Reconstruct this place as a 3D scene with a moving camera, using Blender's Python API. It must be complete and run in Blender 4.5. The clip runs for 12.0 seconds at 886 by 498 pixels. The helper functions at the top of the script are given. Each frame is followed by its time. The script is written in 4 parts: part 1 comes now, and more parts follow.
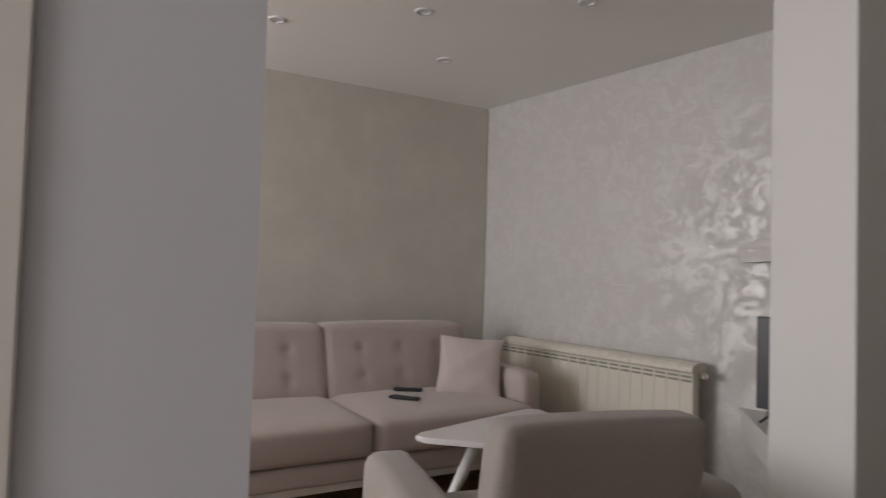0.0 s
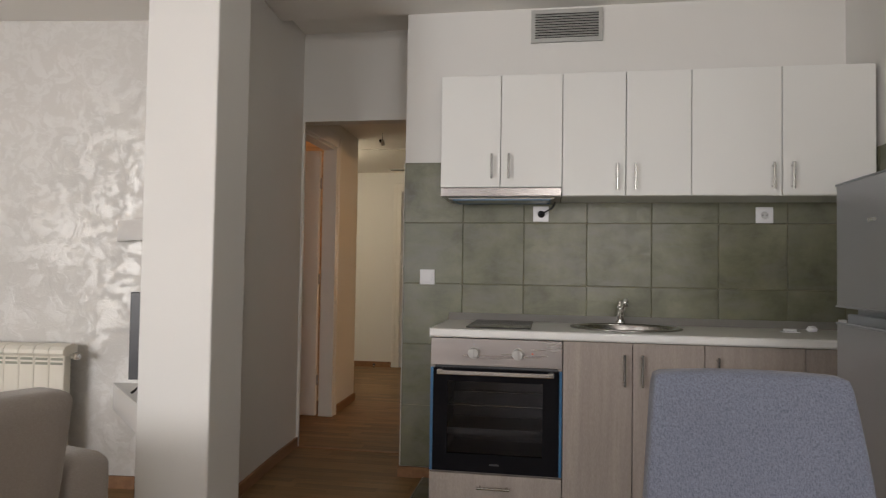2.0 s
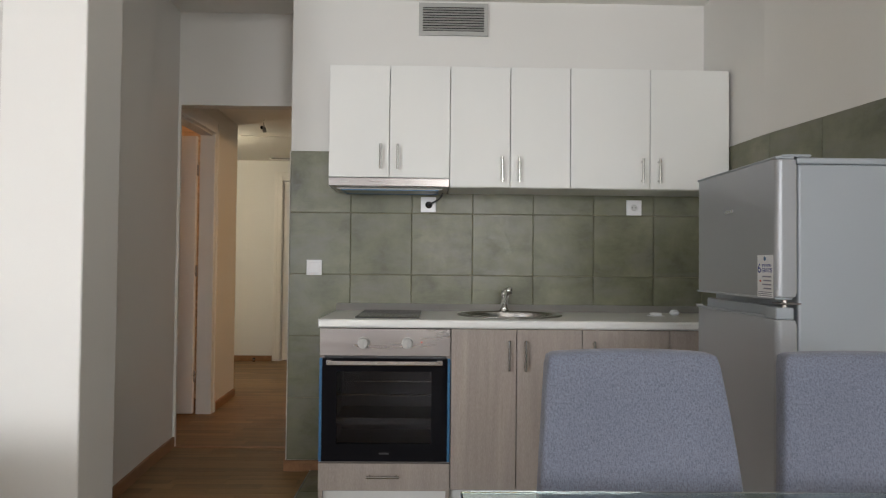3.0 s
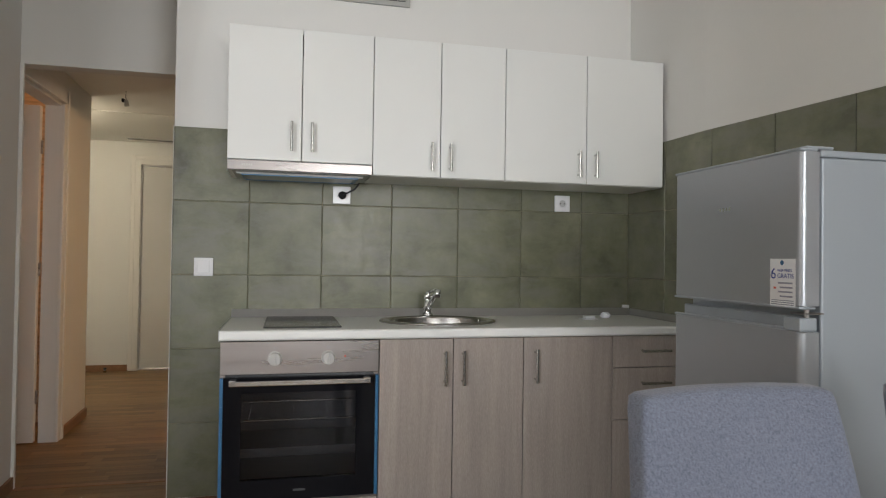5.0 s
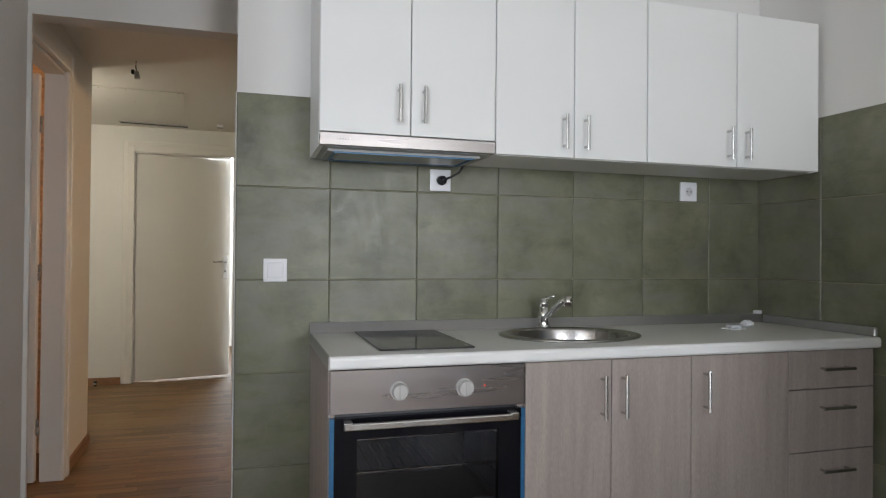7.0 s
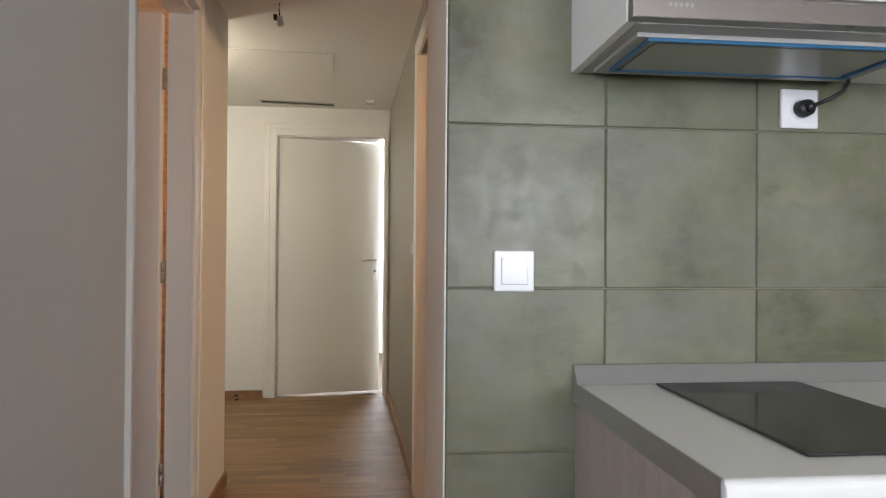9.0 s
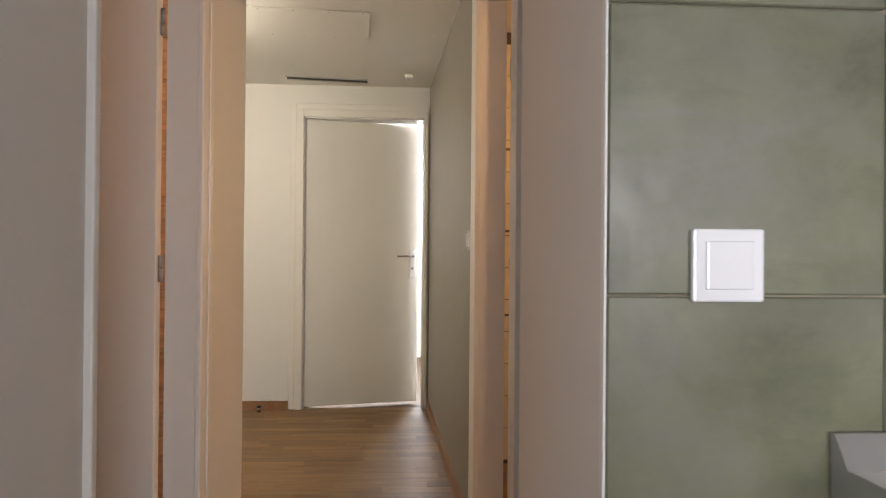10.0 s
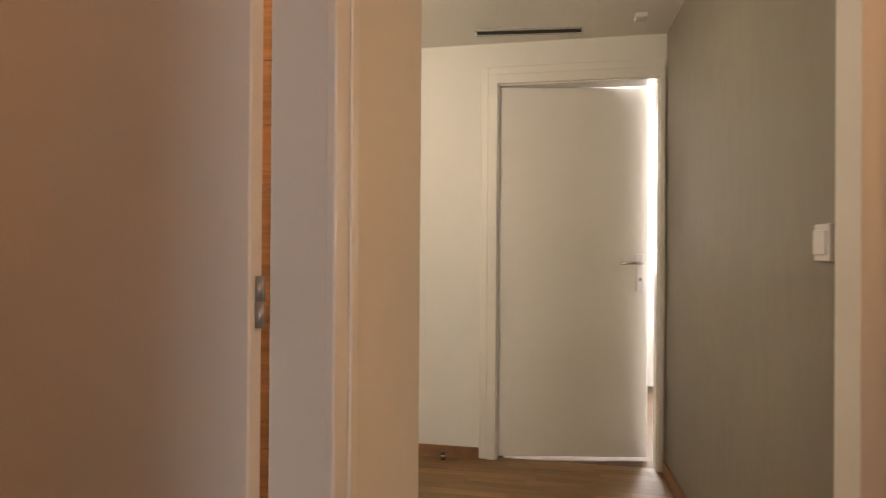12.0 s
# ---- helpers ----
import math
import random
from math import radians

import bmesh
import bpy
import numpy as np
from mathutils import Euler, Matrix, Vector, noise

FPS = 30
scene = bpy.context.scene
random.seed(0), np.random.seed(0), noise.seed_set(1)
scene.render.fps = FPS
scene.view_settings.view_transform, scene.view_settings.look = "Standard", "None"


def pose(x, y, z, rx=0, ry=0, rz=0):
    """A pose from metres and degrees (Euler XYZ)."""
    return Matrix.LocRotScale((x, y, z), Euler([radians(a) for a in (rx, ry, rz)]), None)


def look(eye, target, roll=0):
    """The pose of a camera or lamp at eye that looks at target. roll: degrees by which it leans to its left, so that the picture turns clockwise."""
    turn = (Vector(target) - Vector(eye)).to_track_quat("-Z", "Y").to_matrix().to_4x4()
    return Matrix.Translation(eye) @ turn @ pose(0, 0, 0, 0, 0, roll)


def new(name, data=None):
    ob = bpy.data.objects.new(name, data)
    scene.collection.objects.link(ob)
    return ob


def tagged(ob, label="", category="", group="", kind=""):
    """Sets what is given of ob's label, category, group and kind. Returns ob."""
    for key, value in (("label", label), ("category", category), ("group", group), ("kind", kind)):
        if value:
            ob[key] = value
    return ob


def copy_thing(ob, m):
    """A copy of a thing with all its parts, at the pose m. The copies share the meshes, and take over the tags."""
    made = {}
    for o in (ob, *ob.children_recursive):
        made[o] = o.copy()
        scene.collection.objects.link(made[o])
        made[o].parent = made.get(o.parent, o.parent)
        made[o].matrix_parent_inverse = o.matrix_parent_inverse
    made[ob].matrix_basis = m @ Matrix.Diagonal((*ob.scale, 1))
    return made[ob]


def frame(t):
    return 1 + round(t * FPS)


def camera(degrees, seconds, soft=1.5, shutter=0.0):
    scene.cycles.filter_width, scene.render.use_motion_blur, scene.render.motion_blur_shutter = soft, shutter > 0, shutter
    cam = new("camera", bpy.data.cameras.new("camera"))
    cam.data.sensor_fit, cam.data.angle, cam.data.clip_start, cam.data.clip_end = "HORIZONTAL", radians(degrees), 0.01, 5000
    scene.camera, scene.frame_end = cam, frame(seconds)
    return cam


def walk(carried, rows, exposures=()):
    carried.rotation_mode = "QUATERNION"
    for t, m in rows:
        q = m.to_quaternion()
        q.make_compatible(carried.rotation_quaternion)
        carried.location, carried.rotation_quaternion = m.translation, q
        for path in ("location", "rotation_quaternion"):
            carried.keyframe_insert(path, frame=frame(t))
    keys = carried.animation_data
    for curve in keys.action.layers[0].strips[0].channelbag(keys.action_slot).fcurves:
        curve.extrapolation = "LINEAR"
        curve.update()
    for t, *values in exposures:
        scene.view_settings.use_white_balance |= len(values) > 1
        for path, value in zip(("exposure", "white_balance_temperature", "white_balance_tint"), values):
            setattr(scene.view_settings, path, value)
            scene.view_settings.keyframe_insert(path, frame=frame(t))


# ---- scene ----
cam = camera(68.1, 12.0, soft=1.1, shutter=0.2)
PATH = [
    (0, (0.14, 0.556, 1.162), (1.15, 2.281, 1.234), 1.7),
    (0.5, (0.121, 0.485, 1.149), (1.587, 1.843, 1.228), 1.4),
    (1, (0.069, 0.452, 1.119), (1.835, 1.386, 1.204), 1.3),
    (1.5, (0.044, 0.438, 1.133), (1.956, 1.019, 1.203), 1.0),
    (2, (0.056, 0.445, 1.133), (2.028, 0.77, 1.198), 0.9),
    (2.5, (0.049, 0.471, 1.136), (2.044, 0.595, 1.184), 0.9),
    (3, (0.04, 0.486, 1.126), (2.039, 0.448, 1.169), 0.6),
    (3.5, (0.093, 0.491, 1.126), (2.085, 0.322, 1.164), 0.7),
    (5.5, (0.609, 0.878, 1.148), (2.539, 0.355, 1.178), 0.7),
    (6, (0.766, 1.001, 1.148), (2.685, 0.439, 1.174), 0.6),
    (6.5, (0.977, 1.109, 1.15), (2.891, 0.528, 1.17), 0.6),
    (7, (1.174, 1.209, 1.154), (3.09, 0.637, 1.173), 0.5),
    (7.5, (1.417, 1.32, 1.166), (3.357, 0.835, 1.184), 0.6),
    (9.3, (2.457, 1.415, 1.126), (4.449, 1.243, 1.139), 0.5),
    (9.5, (2.568, 1.442, 1.129), (4.561, 1.282, 1.14), 0.6),
    (10, (2.872, 1.481, 1.108), (4.868, 1.356, 1.117), 0.5),
    (10.5, (3.18, 1.475, 1.127), (5.18, 1.445, 1.135), 0.5),
    (11, (3.435, 1.537, 1.123), (5.434, 1.595, 1.139), 0.5),
    (11.5, (3.706, 1.61, 1.142), (5.698, 1.787, 1.147), 0.6),
    (12, (3.95, 1.714, 1.13), (5.906, 2.131, 1.138), 0.4),
]
EXPOSURE = [(0, -0.78, 6450, 14), (0.5, -0.5, 7000, 14), (1, -0.5, 7100, 14), (2, -0.08, 6600, 11), (3.5, 0.24, 6250, 7), (5.5, 0.28, 6200, 7), (7.5, 0.44, 5800, 8), (9.5, 0.9, 5850, 10), (10.5, 0.86, 6350, 15), (11.5, 0.76, 6700, 16), (12, 0.7, 6750, 16)]
walk(cam, [(t, look(eye, target, roll)) for t, eye, target, roll in PATH], EXPOSURE)

# ---------- light ----------
world = bpy.data.worlds.new("sky_world")
scene.world = world
world.use_nodes = True
wn = world.node_tree.nodes
sky = wn.new("ShaderNodeTexSky")
sky.sky_type, sky.sun_disc, sky.sun_elevation, sky.sun_rotation = "NISHITA", False, radians(48), radians(200)
wn["Background"].inputs["Strength"].default_value = 0.1
world.node_tree.links.new(sky.outputs["Color"], wn["Background"].inputs["Color"])

sun = new("sun", bpy.data.lights.new("sun", "SUN"))
sun.data.energy, sun.data.angle, sun.data.color = 2.0, radians(0.6), (1, 0.95, 0.88)
sun.matrix_world = look((0, 0, 6), (-1.2, 1.6, 0))


def area(name, eye, target, w, h, watts, colour):
    ob = new(name, bpy.data.lights.new(name, "AREA"))
    ob.data.shape, ob.data.size, ob.data.size_y = "RECTANGLE", w, h
    ob.data.energy, ob.data.color = watts, colour
    ob.matrix_world = look(eye, target)
    return ob


def bulb(name, place, watts, colour, radius=0.05):
    ob = new(name, bpy.data.lights.new(name, "POINT"))
    ob.data.energy, ob.data.color, ob.data.shadow_soft_size = watts, colour, radius
    ob.location = place
    return ob


DAY = (1.0, 0.955, 0.925)
WARM = (1.0, 0.52, 0.22)
area("kitchen_window_light", (-2.62, -0.25, 1.6), (1, -0.1, 1.1), 1.6, 1.4, 56, DAY)
area("living_window_light", (-2.62, 3.65, 1.35), (1, 4.2, 1.6), 1.5, 1.8, 138, (0.98, 0.975, 1.0))
area("bedroom_window_light", (9.6, 1.26, 1.65), (7.6, 1.35, 1.6), 0.85, 1.3, 80, (1, 0.99, 0.97))
# assumed source out of view, where the hall ceiling brightens to the left
bulb("hall_unseen_bulb", (5.98, 2.85, 2.12), 19.5, (1.0, 0.85, 0.62), 0.06)
bulb("store_room_bulb", (4.97, 3.4, 2.0), 6.8, (1.0, 0.50, 0.24))
bulb("bathroom_bulb", (4.82, 0.05, 2.0), 25, (1.0, 0.55, 0.23))


# ---------- materials ----------
def nodes_of(name):
    m = bpy.data.materials.new(name)
    m.use_nodes = True
    t = m.node_tree
    return m, t, t.nodes["Principled BSDF"]


def coords(t, scale=(1, 1, 1)):
    c = t.nodes.new("ShaderNodeTexCoord")
    g = t.nodes.new("ShaderNodeMapping")
    g.inputs["Scale"].default_value = scale
    t.links.new(c.outputs["Object"], g.inputs["Vector"])
    return g.outputs["Vector"]


def noise_tex(t, vec, scale, detail=4, rough=0.55, distort=0.0):
    n = t.nodes.new("ShaderNodeTexNoise")
    n.inputs["Scale"].default_value, n.inputs["Detail"].default_value = scale, detail
    n.inputs["Roughness"].default_value, n.inputs["Distortion"].default_value = rough, distort
    t.links.new(vec, n.inputs["Vector"])
    return n.outputs["Fac"]


def ramp(t, fac, stops):
    r = t.nodes.new("ShaderNodeValToRGB")
    e = r.color_ramp.elements
    e[0].position, e[0].color = stops[0][0], (*stops[0][1], 1)
    e[1].position, e[1].color = stops[-1][0], (*stops[-1][1], 1)
    for p, c in stops[1:-1]:
        e.new(p).color = (*c, 1)
    t.links.new(fac, r.inputs["Fac"])
    return r.outputs["Color"]


def mixc(t, fac, a, b, how="MIX"):
    n = t.nodes.new("ShaderNodeMix")
    n.data_type, n.blend_type = "RGBA", how
    for sock, v in ((n.inputs["Factor"], fac), (n.inputs["A"], a), (n.inputs["B"], b)):
        if isinstance(v, bpy.types.NodeSocket):
            t.links.new(v, sock)
        elif isinstance(v, tuple):
            sock.default_value = (*v, 1)
        else:
            sock.default_value = v
    return n.outputs["Result"]


def bump(t, p, height, strength, dist=0.01):
    b = t.nodes.new("ShaderNodeBump")
    b.inputs["Strength"].default_value, b.inputs["Distance"].default_value = strength, dist
    t.links.new(height, b.inputs["Height"])
    t.links.new(b.outputs["Normal"], p.inputs["Normal"])


def maprange(t, fac, a, b, lo=0.0, hi=1.0):
    n = t.nodes.new("ShaderNodeMapRange")
    n.inputs["From Min"].default_value, n.inputs["From Max"].default_value = lo, hi
    n.inputs["To Min"].default_value, n.inputs["To Max"].default_value = a, b
    t.links.new(fac, n.inputs["Value"])
    return n.outputs["Result"]


def shade(c, k):
    return tuple(min(1.0, v * k) for v in c)


def surface(name, colour, rough=0.5, metal=0.0, vary=0.08, big=2.0, fine=60.0, relief=0.1, dist=0.002, stretch=(1, 1, 1), coat=0.0, sheen=0.0):
    m, t, p = nodes_of(name)
    v = coords(t, stretch)
    a, b = noise_tex(t, v, big, 3), noise_tex(t, v, fine, 4)
    c = ramp(t, a, [(0.3, shade(colour, 1 - vary)), (0.7, shade(colour, 1 + vary))])
    c = mixc(t, maprange(t, b, 0.0, 0.5, 0.45, 0.8), c, shade(colour, 1 - 1.5 * vary))
    t.links.new(c, p.inputs["Base Color"])
    t.links.new(maprange(t, a, rough * 0.9, min(1, rough * 1.1), 0.3, 0.7), p.inputs["Roughness"])
    p.inputs["Metallic"].default_value = metal
    p.inputs["Coat Weight"].default_value = coat
    p.inputs["Sheen Weight"].default_value = sheen
    if relief:
        bump(t, p, b, relief, dist)
    return m


def wood(name, colour, grain_axis, dark=0.72, rough=0.45, scale=1.0, pieces=False, island=False, fleck=0.0):
    m, t, p = nodes_of(name)
    s = [14.0 * scale] * 3
    s["xyz".index(grain_axis)] = 0.9 * scale
    v = coords(t, tuple(s))
    if pieces or island:
        if island:
            r = t.nodes.new("ShaderNodeNewGeometry").outputs["Random Per Island"]
        else:
            r = t.nodes.new("ShaderNodeObjectInfo").outputs["Random"]
        off = t.nodes.new("ShaderNodeVectorMath")
        off.operation = "MULTIPLY_ADD"
        off.inputs[1].default_value = (37, 53, 71)
        t.links.new(r, off.inputs[0])
        t.links.new(v, off.inputs[2])
        v = off.outputs[0]
    a = noise_tex(t, v, 1.3, 5, 0.6, 0.6)
    b = noise_tex(t, v, 6.0, 4, 0.7)
    c = ramp(t, a, [(0.32, shade(colour, dark)), (0.55, colour), (0.75, shade(colour, 1.15))])
    c = mixc(t, maprange(t, b, 0.0, 0.45, 0.5, 0.75), c, shade(colour, dark * 0.85))
    if fleck:
        fv = [260.0] * 3
        fv["xyz".index(grain_axis)] = 60.0
        fl = noise_tex(t, coords(t, tuple(fv)), 1.0, 2, 0.6)
        c = mixc(t, maprange(t, fl, 0.0, fleck, 0.48, 0.7), c, shade(colour, 0.62))
        c = mixc(t, maprange(t, fl, fleck, 0.0, 0.3, 0.46), c, shade(colour, 1.3))
    if pieces or island:
        tone = ramp(t, r, [(0.0, (0.62, 0.60, 0.56)), (0.5, (0.86, 0.84, 0.80)), (1.0, (1.0, 1.0, 1.0))])
        c = mixc(t, 1.0, c, tone, "MULTIPLY")
    t.links.new(c, p.inputs["Base Color"])
    t.links.new(maprange(t, b, rough * 0.85, rough * 1.15), p.inputs["Roughness"])
    p.inputs["Specular IOR Level"].default_value = 0.35
    bump(t, p, b, 0.08, 0.001)
    return m


def fabric(name, colour, flecks, weave=420.0, rough=0.95, amount=0.5):
    m, t, p = nodes_of(name)
    v = coords(t)
    a = noise_tex(t, v, 3.0, 3)
    st = coords(t, (weave * 0.9, weave * 0.9, weave * 0.28))
    b = noise_tex(t, st, 1.0, 2, 0.7)
    st2 = coords(t, (weave * 0.35, weave * 0.35, weave * 0.9))
    d = noise_tex(t, st2, 1.0, 2, 0.7)
    c = ramp(t, a, [(0.3, shade(colour, 0.93)), (0.7, shade(colour, 1.06))])
    c = mixc(t, maprange(t, b, 0.0, amount, 0.42, 0.66), c, flecks)
    c = mixc(t, maprange(t, d, 0.0, amount * 0.7, 0.5, 0.72), c, shade(colour, 1.35))
    t.links.new(c, p.inputs["Base Color"])
    p.inputs["Roughness"].default_value = rough
    p.inputs["Sheen Weight"].default_value = 0.25
    bump(t, p, b, 0.35, 0.002)
    return m


def tile_material(name):
    m, t, p = nodes_of(name)
    v = coords(t)
    r = t.nodes.new("ShaderNodeObjectInfo").outputs["Random"]
    off = t.nodes.new("ShaderNodeVectorMath")
    off.operation = "MULTIPLY_ADD"
    off.inputs[1].default_value = (17, 29, 41)
    t.links.new(r, off.inputs[0])
    t.links.new(v, off.inputs[2])
    v = off.outputs[0]
    a = noise_tex(t, v, 5.0, 7, 0.62, 0.15)
    b = noise_tex(t, v, 26.0, 5, 0.6)
    c = ramp(t, a, [(0.33, (0.094, 0.094, 0.058)), (0.45, (0.144, 0.144, 0.088)), (0.58, (0.185, 0.185, 0.117)), (0.75, (0.250, 0.247, 0.169))])
    st = t.nodes.new("ShaderNodeMapping")
    st.inputs["Scale"].default_value = (1.0, 1.0, 2.6)
    t.links.new(v, st.inputs["Vector"])
    smear = noise_tex(t, st.outputs["Vector"], 3.2, 8, 0.68, 0.4)
    c = mixc(t, maprange(t, smear, 0.0, 0.75, 0.46, 0.66), c, (0.194, 0.187, 0.162))
    c = mixc(t, maprange(t, smear, 0.65, 0.0, 0.28, 0.44), c, (0.086, 0.090, 0.054))
    c = mixc(t, maprange(t, b, 0.0, 0.35, 0.52, 0.75), c, (0.135, 0.140, 0.104))
    c = mixc(t, maprange(t, r, 0.0, 0.22), c, (0.131, 0.144, 0.086))
    t.links.new(c, p.inputs["Base Color"])
    t.links.new(maprange(t, b, 0.28, 0.42, 0.3, 0.7), p.inputs["Roughness"])
    bump(t, p, b, 0.10, 0.002)
    return m


def stucco(name):
    """Pearl plaster: smeared trowel patches that shine in part."""
    m, t, p = nodes_of(name)
    v = coords(t)
    w = t.nodes.new("ShaderNodeTexNoise")
    w.inputs["Scale"].default_value, w.inputs["Detail"].default_value = 5.0, 4
    t.links.new(v, w.inputs["Vector"])
    add = t.nodes.new("ShaderNodeVectorMath")
    add.operation = "MULTIPLY_ADD"
    add.inputs[1].default_value = (0.22, 0.22, 0.22)
    t.links.new(w.outputs["Color"], add.inputs[0])
    t.links.new(v, add.inputs[2])
    b = noise_tex(t, add.outputs[0], 9.5, 4, 0.55, 1.2)
    e = noise_tex(t, add.outputs[0], 23.0, 4, 0.6, 1.0)
    k = mixc(t, 0.40, b, e)
    pearl = maprange(t, k, 0.0, 1.0, 0.475, 0.545)
    big = noise_tex(t, v, 1.6, 3)
    c = mixc(t, pearl, (0.595, 0.575, 0.54), (0.65, 0.635, 0.605))
    c = mixc(t, maprange(t, big, 0.0, 0.5, 0.4, 0.7), c, (0.60, 0.585, 0.545))
    t.links.new(c, p.inputs["Base Color"])
    t.links.new(maprange(t, pearl, 0.62, 0.41), p.inputs["Roughness"])
    t.links.new(maprange(t, pearl, 0.02, 0.27), p.inputs["Metallic"])
    bump(t, p, k, 0.55, 0.006)
    return m


WALL = surface("white_wall_paint", (0.74, 0.73, 0.70), 0.75, vary=0.02, big=1.2, fine=180, relief=0.12, dist=0.001)
# bluish cast of the window light is put into the partition's colour
SKYTINTED = surface("sky_tinted_paint", (0.66, 0.67, 0.72), 0.6, vary=0.02, big=1.0, fine=160, relief=0.06, dist=0.001)
CEIL = surface("ceiling_paint", (0.83, 0.815, 0.775), 0.85, vary=0.015, big=0.8, fine=150, relief=0.06, dist=0.001)
SAGE = surface("brushed_sage_plaster", (0.245, 0.228, 0.188), 0.46, vary=0.12, big=2.2, fine=20, relief=0.25, dist=0.004, stretch=(1.0, 1.0, 0.35))
STUCCO = stucco("pearl_stucco")
TAUPE = surface("taupe_plaster", (0.62, 0.59, 0.52), 0.6, vary=0.06, big=3.0, fine=16, relief=0.15, dist=0.003)
TILE = tile_material("green_stone_tile")
GROUT = surface("tan_grout", (0.30, 0.27, 0.19), 0.9, vary=0.12, relief=0.3)
BATHTILE = surface("cream_bath_tile", (0.74, 0.64, 0.47), 0.25, vary=0.05, relief=0.02)
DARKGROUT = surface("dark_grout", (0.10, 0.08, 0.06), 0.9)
OAK = wood("oak_strip", (0.275, 0.160, 0.066), "y", 0.72, 0.46, 1.0, pieces=True)
OAKJOIN = wood("oak_strip_far", (0.275, 0.160, 0.066), "y", 0.72, 0.46, 1.0, island=True)
UNDER = surface("floor_joint", (0.10, 0.06, 0.035), 0.8)
SKIRT = wood("brown_skirting", (0.29, 0.152, 0.075), "x", 0.8, 0.45)
DOORWHITE = surface("door_lacquer", (0.76, 0.74, 0.70), 0.42, vary=0.02, big=1.0, fine=90, relief=0.04, dist=0.001)
PINE = wood("raw_pine", (0.80, 0.62, 0.42), "y", 0.72, 0.6, 2.6)
CABWHITE = surface("white_cabinet_laminate", (0.78, 0.785, 0.76), 0.38, vary=0.012, big=1.5, fine=200, relief=0.03, dist=0.0005)
GREIGE = wood("greige_oak_laminate", (0.365, 0.315, 0.281), "z", 0.86, 0.5, 0.9, fleck=0.28)
GAP = surface("shadow_gap", (0.03, 0.025, 0.02), 0.9)
TOP = surface("white_worktop", (0.80, 0.80, 0.775), 0.32, vary=0.02, big=3, fine=220, relief=0.03, dist=0.0005)
STEEL = surface("brushed_steel", (0.35, 0.325, 0.315), 0.29, 1.0, vary=0.035, big=3.0, fine=40, relief=0, stretch=(1, 0.4, 6))
BOWLSTEEL = surface("polished_sink_steel", (0.46, 0.45, 0.435), 0.22, 1.0, vary=0.03, big=2.0, fine=12, relief=0.03, dist=0.0005)
DIAL = surface("grey_dial_plastic", (0.46, 0.45, 0.43), 0.42, 0.0, vary=0.02, relief=0)
KNOB = surface("grey_knob_metal", (0.40, 0.385, 0.37), 0.35, 0.6, vary=0.03, relief=0)
FLATGREY = surface("grey_plastic_and_well_shade", (0.50, 0.50, 0.50), 0.5, vary=0.02, relief=0)
SLOT = surface("grille_shadow", (0.30, 0.30, 0.235), 0.6, vary=0.05, relief=0)
CHROME = surface("chrome", (0.80, 0.80, 0.80), 0.09, 1.0, vary=0.01, relief=0)
SATIN = surface("satin_nickel", (0.57, 0.565, 0.555), 0.22, 1.0, vary=0.03, relief=0)
ALU = surface("grey_aluminium_strip", (0.44, 0.44, 0.435), 0.35, 0.8, vary=0.04, fine=30, relief=0.03)
BLACK = surface("black_enamel", (0.008, 0.008, 0.010), 0.06, vary=0.1, relief=0)
ENAMEL = surface("grey_oven_enamel", (0.06, 0.06, 0.064), 0.3, vary=0.1, relief=0.02)
HOB = surface("hob_glass", (0.035, 0.033, 0.032), 0.12, vary=0.1, relief=0)
DARK = surface("black_plastic", (0.022, 0.022, 0.024), 0.4, vary=0.1, relief=0.05)
TAPE = surface("blue_protective_film", (0.035, 0.135, 0.27), 0.3, vary=0.12, big=20, fine=40, relief=0.3)
FRIDGE = surface("silver_fridge_steel", (0.38, 0.40, 0.43), 0.32, 0.5, vary=0.03, big=1.5, fine=160, relief=0.03, dist=0.0005)
FRIDGESIDE = surface("grey_fridge_paint", (0.39, 0.43, 0.475), 0.45, 0.1, vary=0.03, big=1.5, fine=220, relief=0.05, dist=0.0006)
SOCKET = surface("white_switch_plastic", (0.80, 0.80, 0.81), 0.16, vary=0.01, relief=0)
PAPER = surface("white_paper", (0.85, 0.86, 0.88), 0.6, vary=0.02, relief=0.05)
INK = surface("blue_ink", (0.03, 0.06, 0.30), 0.6, relief=0)
INKGREY = surface("grey_ink", (0.32, 0.33, 0.40), 0.6, relief=0)
INKRED = surface("red_ink", (0.65, 0.10, 0.06), 0.6, relief=0)
CHAIRFAB = fabric("blue_grey_woven_fabric", (0.20, 0.222, 0.295), (0.085, 0.095, 0.135), weave=540.0, amount=0.7)
SOFAFAB = fabric("greige_sofa_fabric", (0.50, 0.425, 0.39), (0.42, 0.35, 0.32), amount=0.4)
ARMFAB = fabric("taupe_armchair_fabric", (0.335, 0.30, 0.268), (0.27, 0.238, 0.212), amount=0.4)
PILLOWFAB = fabric("pale_pink_fabric", (0.58, 0.50, 0.465), (0.48, 0.41, 0.38), amount=0.35)
LACQUER = surface("white_lacquer", (0.78, 0.77, 0.75), 0.22, vary=0.015, relief=0)
RAD = surface("cream_radiator_enamel", (0.74, 0.70, 0.60), 0.35, vary=0.02, relief=0.03)
CONSOLE = surface("white_board", (0.70, 0.68, 0.65), 0.5, vary=0.02, relief=0.03)
VENTDARK = surface("vent_dark", (0.03, 0.03, 0.028), 0.8)
